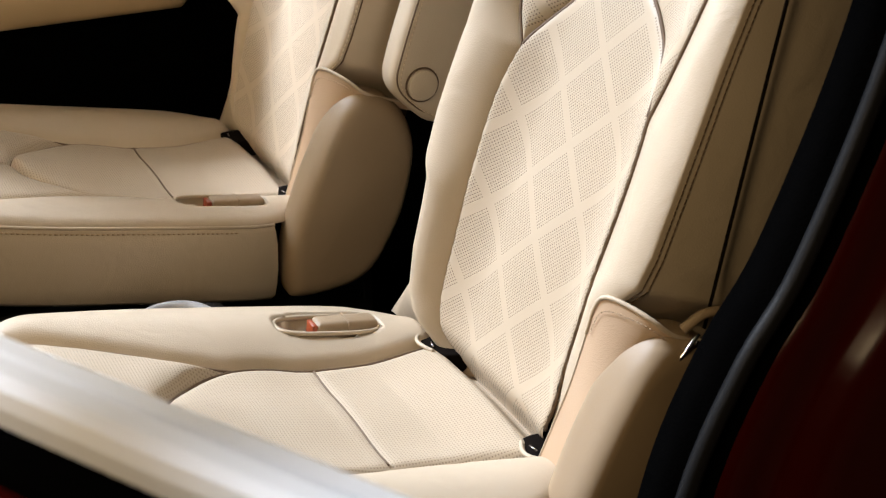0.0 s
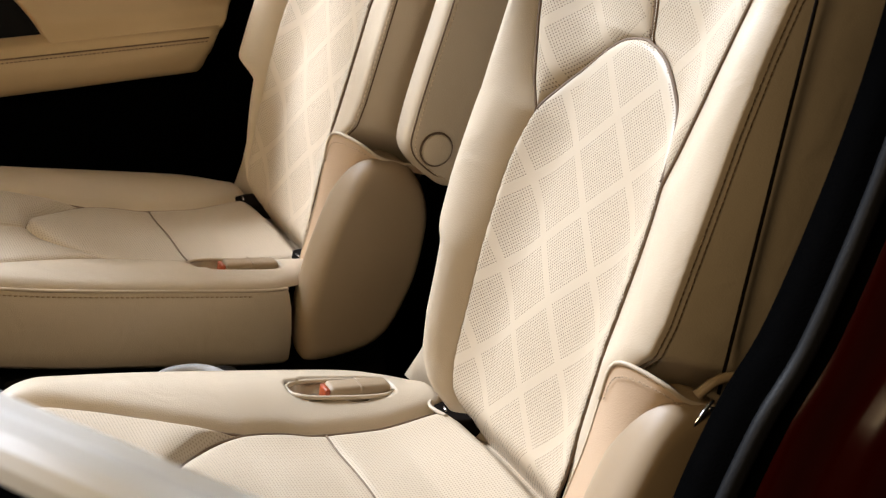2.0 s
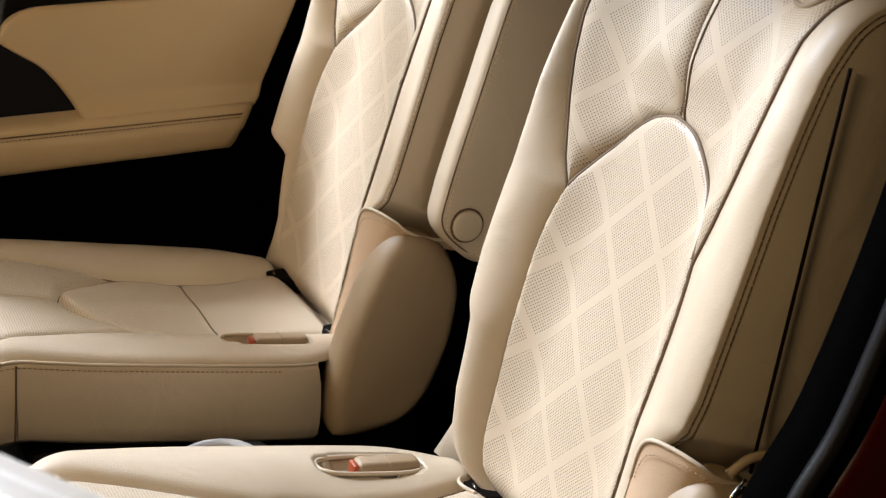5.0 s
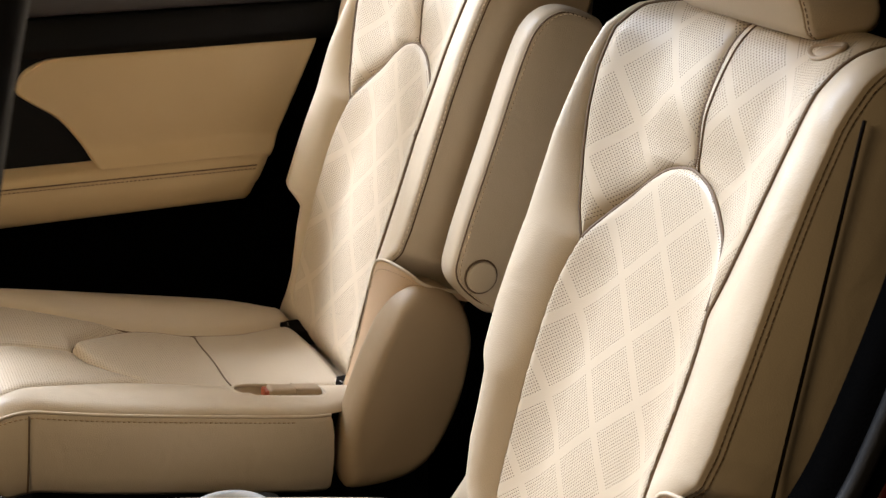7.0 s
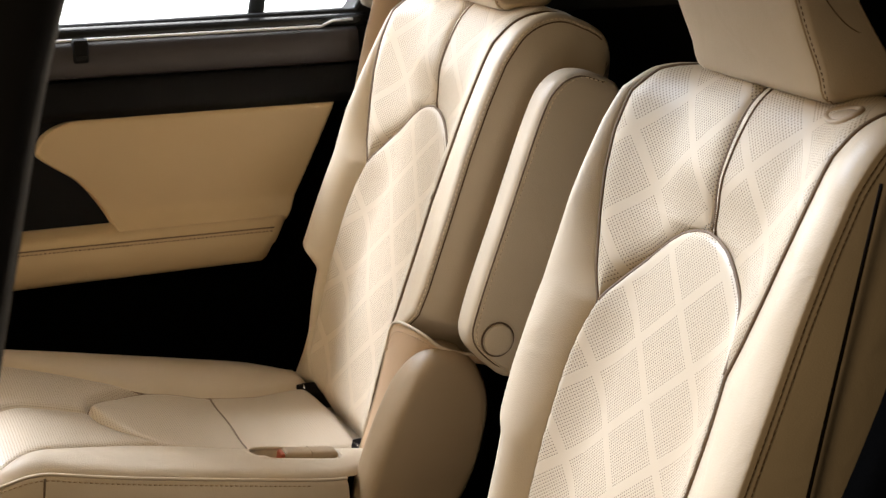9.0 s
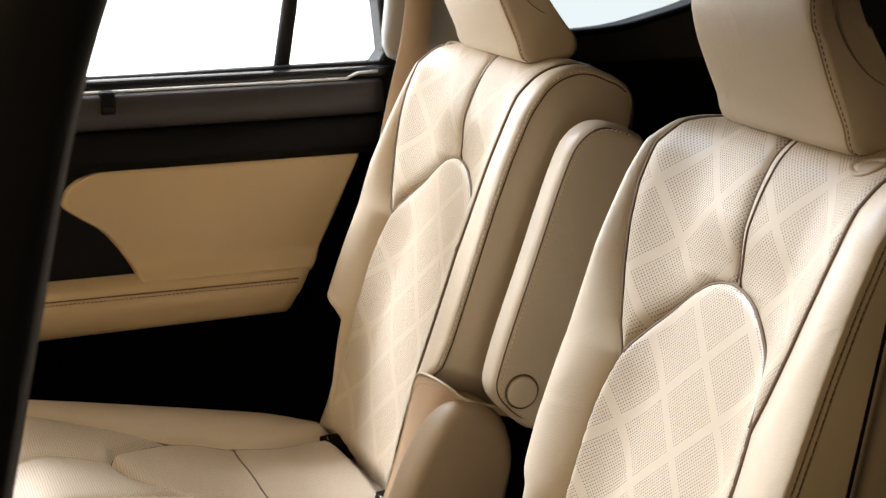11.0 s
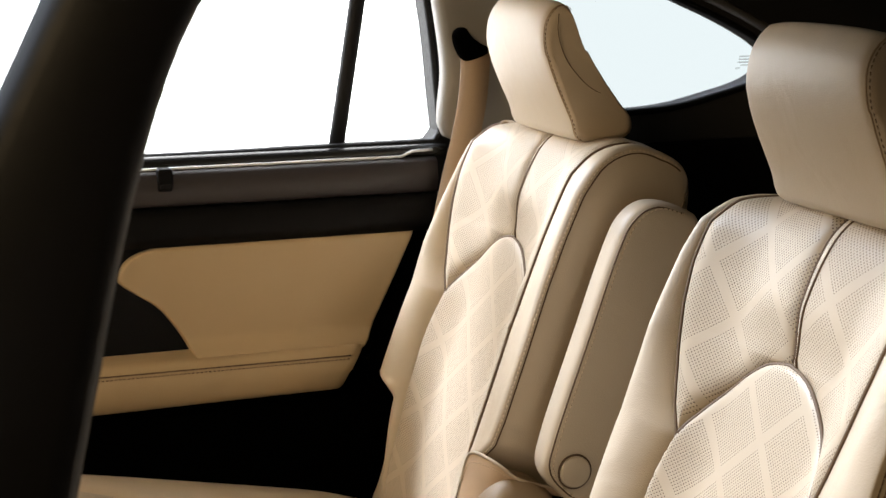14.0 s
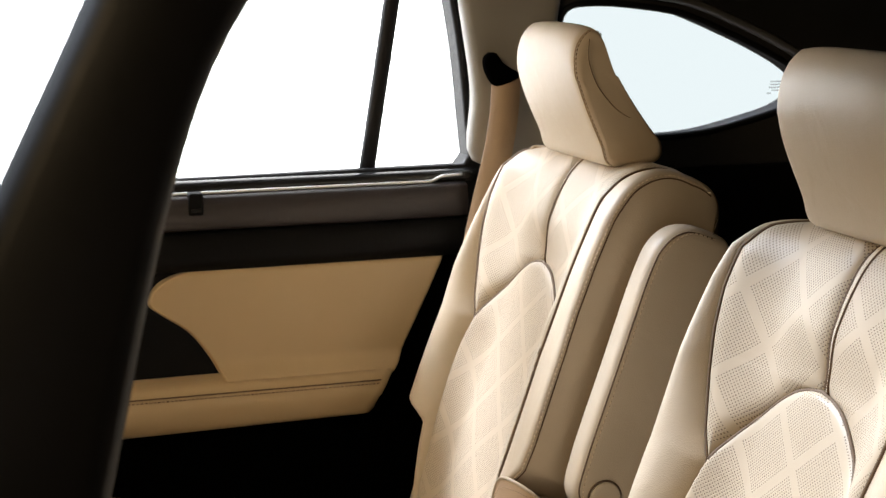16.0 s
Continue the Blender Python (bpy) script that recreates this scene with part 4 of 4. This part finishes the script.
    v, f = pillow(cover, lambda a, b, d: (a, -d, b), 0.200, 0.274, 0.026, 6, 0.005, scaled=True)
    mesh_part("recliner_cover", v, f, seat_plastic, seat, "moulded beige recliner cover")
    # black mechanism under the cushion
    box_part("seat_base", (-0.46, 0.10, -0.20, 0.20, 0.10, 0.29), black_plastic, seat, "black seat base", bevel=0.02)
    for side in (1, -1):
        box_part("floor_rail", (-0.52, 0.16, side * 0.17 - 0.025, side * 0.17 + 0.025, 0.0, 0.105), black_plastic, seat, "black floor rail", bevel=0.006)

    # -- headrest
    hr_front = [(0.211, 0.974), (0.193, 1.005), (0.167, 1.062), (0.154, 1.105), (0.154, 1.138), (0.164, 1.160)]
    hr_rear = [(0.180, 1.171), (0.196, 1.162), (0.217, 1.114), (0.245, 1.067), (0.278, 1.023), (0.294, 1.004), (0.295, 0.985), (0.278, 0.975)]
    sect = curve(hr_front + hr_rear, 64, closed=True)
    mid = sect.mean(0)
    verts = []
    us = np.sin(np.linspace(-math.pi / 2, math.pi / 2, 45))
    for u in us:
        k = abs(u)
        end = max(0.0, (k - 0.86) / 0.14)
        shrink = 1 - 0.20 * (1 - math.sqrt(max(0.0, 1 - end ** 2))) - 0.0 * k
        for x, z in sect:
            bow = 0.006 * (k ** 2.5) * float(smooth01((mid[0] + 0.02 - x) / 0.05))
            half = 0.122 - 0.012 * float(smooth01((z - 1.06) / 0.11))
            verts.append((mid[0] + (x - mid[0]) * shrink + bow, u * half, mid[1] + (z - mid[1]) * (0.35 + 0.65 * shrink) - 0.006 * k ** 3 * (z > 1.1)))
    f = grid_faces(len(us), 64, closed=True)
    f += [tuple(range(64))[::-1], tuple(range((len(us) - 1) * 64, len(us) * 64))]
    head = mesh_part("headrest", verts, f, leather, seat, "smooth cream leather headrest")
    for side in (1, -1):
        v, f = tube_mesh([(0.235, side * 0.05, 0.90), (0.240, side * 0.05, 0.985)], 0.006, 10)
        mesh_part("headrest_post", v, f, chrome, seat)
        if side > 0:
            continue
        row = 5
        line = [Vector(verts[row * 64 + k]) + Vector((0, side * 0.001, 0)) for k in range(0, 30)]
        v, f = tube_mesh(line, 0.0010, 5)
        mesh_part("headrest_seam", v, f, tan_thread, head)
        v, f = dashes([p + Vector((0, side * 0.006, 0)) for p in line], 0.0036, 0.0028, 0.0006)
        mesh_part("headrest_stitching", v, f, dark_thread, head, kind="stuff")
        v, f = tube_mesh(curve([(0.178, -0.1180, 1.152), (0.177, -0.1190, 1.124), (0.189, -0.1205, 1.090), (0.211, -0.1215, 1.062), (0.233, -0.1220, 1.045), (0.262, -0.119, 1.036)], 24), 0.0007, 5)
        mesh_part("end_seam", v, f, dark_thread, head)
    # -- release lever bezel on the outboard shoulder
    ob_side = -inboard
    def shoulder(w, grow, lift):
        u, p = 0.142 + 0.028 * grow * math.cos(w), 0.640 + 0.010 * grow * math.sin(w)
        return skin(ob_side * u, p, float(face_n(u, p)) + lift + (0.0 if armrest else 0.007))

    turns = np.linspace(0, 2 * math.pi, 36, endpoint=False)
    v, f = tube_mesh([shoulder(w, 1.0, -0.004) for w in turns], 0.0034, 8, closed=True)
    bezel = mesh_part("lever_bezel", v, f, seat_plastic, seat, "beige plastic lever bezel")
    v = [shoulder(w, g, z) for g, z in ((0.86, -0.006), (0.74, -0.003), (0.50, -0.002), (0.20, -0.001)) for w in turns]
    f = grid_faces(4, 36, closed=True) + [tuple(range(108, 144))]
    mesh_part("lever", v, f, seat_plastic, bezel)
    if not armrest:
        return seat
    # -- folded armrest on the inboard side
    arm_line = curve([(0.185, -0.074), (0.196, -0.034), (0.222, 0.004), (0.27, 0.013), (0.40, 0.012), (0.53, 0.010), (0.578, 0.0), (0.603, -0.028), (0.606, -0.070), (0.590, -0.102), (0.50, -0.108), (0.30, -0.112), (0.215, -0.108)], 110, closed=True) - np.array([0.0, 0.012])
    v, f = pillow(arm_line, lambda a, b, d: back(inboard * d, a, b), 0.268, 0.320, 0.017, 5, 0.002)
    if inboard < 0:
        f = [q[::-1] for q in f]
    arm = mesh_part("armrest", v, f, leather, seat, "folded cream leather armrest")
    small = curve([(0.194, -0.072), (0.203, -0.035), (0.226, -0.001), (0.27, 0.006), (0.40, 0.005), (0.53, 0.003), (0.574, -0.006), (0.597, -0.030), (0.599, -0.07)], 80) - np.array([0.0, 0.012])
    v, f = tube_mesh([back(inboard * 0.3166, a, b) for a, b in small], 0.0012, 5)
    mesh_part("armrest_seam", v, f, dark_thread, arm)
    v, f = dashes([back(inboard * 0.3194, a + 0.0, b - 0.0045) for a, b in small], 0.0042, 0.0026, 0.0009)
    mesh_part("armrest_stitching", v, f, thread, arm, kind="stuff")
    disc = [(0.235 + 0.0215 * math.cos(w), -0.044 + 0.0215 * math.sin(w)) for w in np.linspace(0, 2 * math.pi, 40, endpoint=False)]
    v, f = pillow(disc, lambda a, b, d: back(inboard * d, a, b), 0.313, 0.3280, 0.003, 3, 0.001)
    if inboard < 0:
        f = [q[::-1] for q in f]
    mesh_part("pivot_cap", v, f, leather, arm, "round beige pivot cap")
    v, f = tube_mesh([back(inboard * 0.3225, a, b) for a, b in [(0.235 + (a - 0.235) * 1.06, -0.044 + (b + 0.044) * 1.06) for a, b in disc]], 0.0014, 6, closed=True)
    mesh_part("cap_gap", v, f, dark_thread, arm)
    return seat


make_seat(pose(0, 0, 0), 1, "cream leather captain's chair, diamond-perforated back beside the open doorway", False)
make_seat(pose(0, 0.76, 0), -1, "cream leather captain's chair beside the shut door, armrest folded up")

# ---- loose and small things ----
# striker latch behind the near chair's outboard side
latch = thing("seat_striker", "bright metal striker wire beside the chair back", "metal striker")
v, f = tube_mesh(curve([(0.058, -0.268, 0.516), (0.066, -0.270, 0.528), (0.084, -0.268, 0.546)], 10), 0.0022, 8)
mesh_part("striker_wire", v, f, chrome, latch)
v, f = tube_mesh(curve([(0.078, -0.262, 0.520), (0.088, -0.262, 0.535)], 6), 0.0019, 8)
mesh_part("striker_pin", v, f, chrome, latch)

# far seat belt: webbing from the upper anchor down behind the chair
belt = thing("seat_belt", "light brown seat belt webbing hanging from a black anchor", "seat belt")
mid_line = curve([(0.212, 1.052, 1.072), (0.2075, 1.046, 1.02), (0.195, 1.040, 0.955), (0.172, 1.035, 0.873), (0.150, 1.02, 0.80), (0.12, 1.00, 0.68), (0.10, 0.98, 0.50)], 40)
verts = []
for x, y, z in mid_line:
    for w, t in ((-1, 0), (1, 0), (1, 1), (-1, 1)):
        verts.append((x + w * 0.0225, y - 0.006 * w + t * 0.0014, z))
f = grid_faces(40, 4, closed=True)
mesh_part("webbing", verts, f, webbing, belt)
ring = curve([(0.178, 1.078), (0.174, 1.100), (0.183, 1.111), (0.196, 1.110), (0.206, 1.096), (0.222, 1.085), (0.234, 1.078), (0.236, 1.066), (0.214, 1.060), (0.192, 1.058)], 44, closed=True)
v, f = pillow(ring, lambda a, b, d: (a, 1.068 - d, b), 0.0, 0.022, 0.008)
mesh_part("belt_anchor", v, f, carpet, belt, "black belt anchor")

# low console between the chairs with a grey cup rim
console = thing("floor_console", "low black console with a grey cup-holder rim between the chairs", "console")
box_part("console_body", (-0.50, -0.17, 0.31, 0.45, 0.0, 0.316), black_plastic, console, bevel=0.02)
ring = [(-0.254 + 0.046 * math.cos(w), 0.38 + 0.042 * math.sin(w), 0.324 + 0.0 * w) for w in np.linspace(0, 2 * math.pi, 60, endpoint=False)]
v, f = tube_mesh(ring, 0.009, 10, closed=True)
mesh_part("cup_rim", v, f, grey_bezel, console, "grey textured rim")
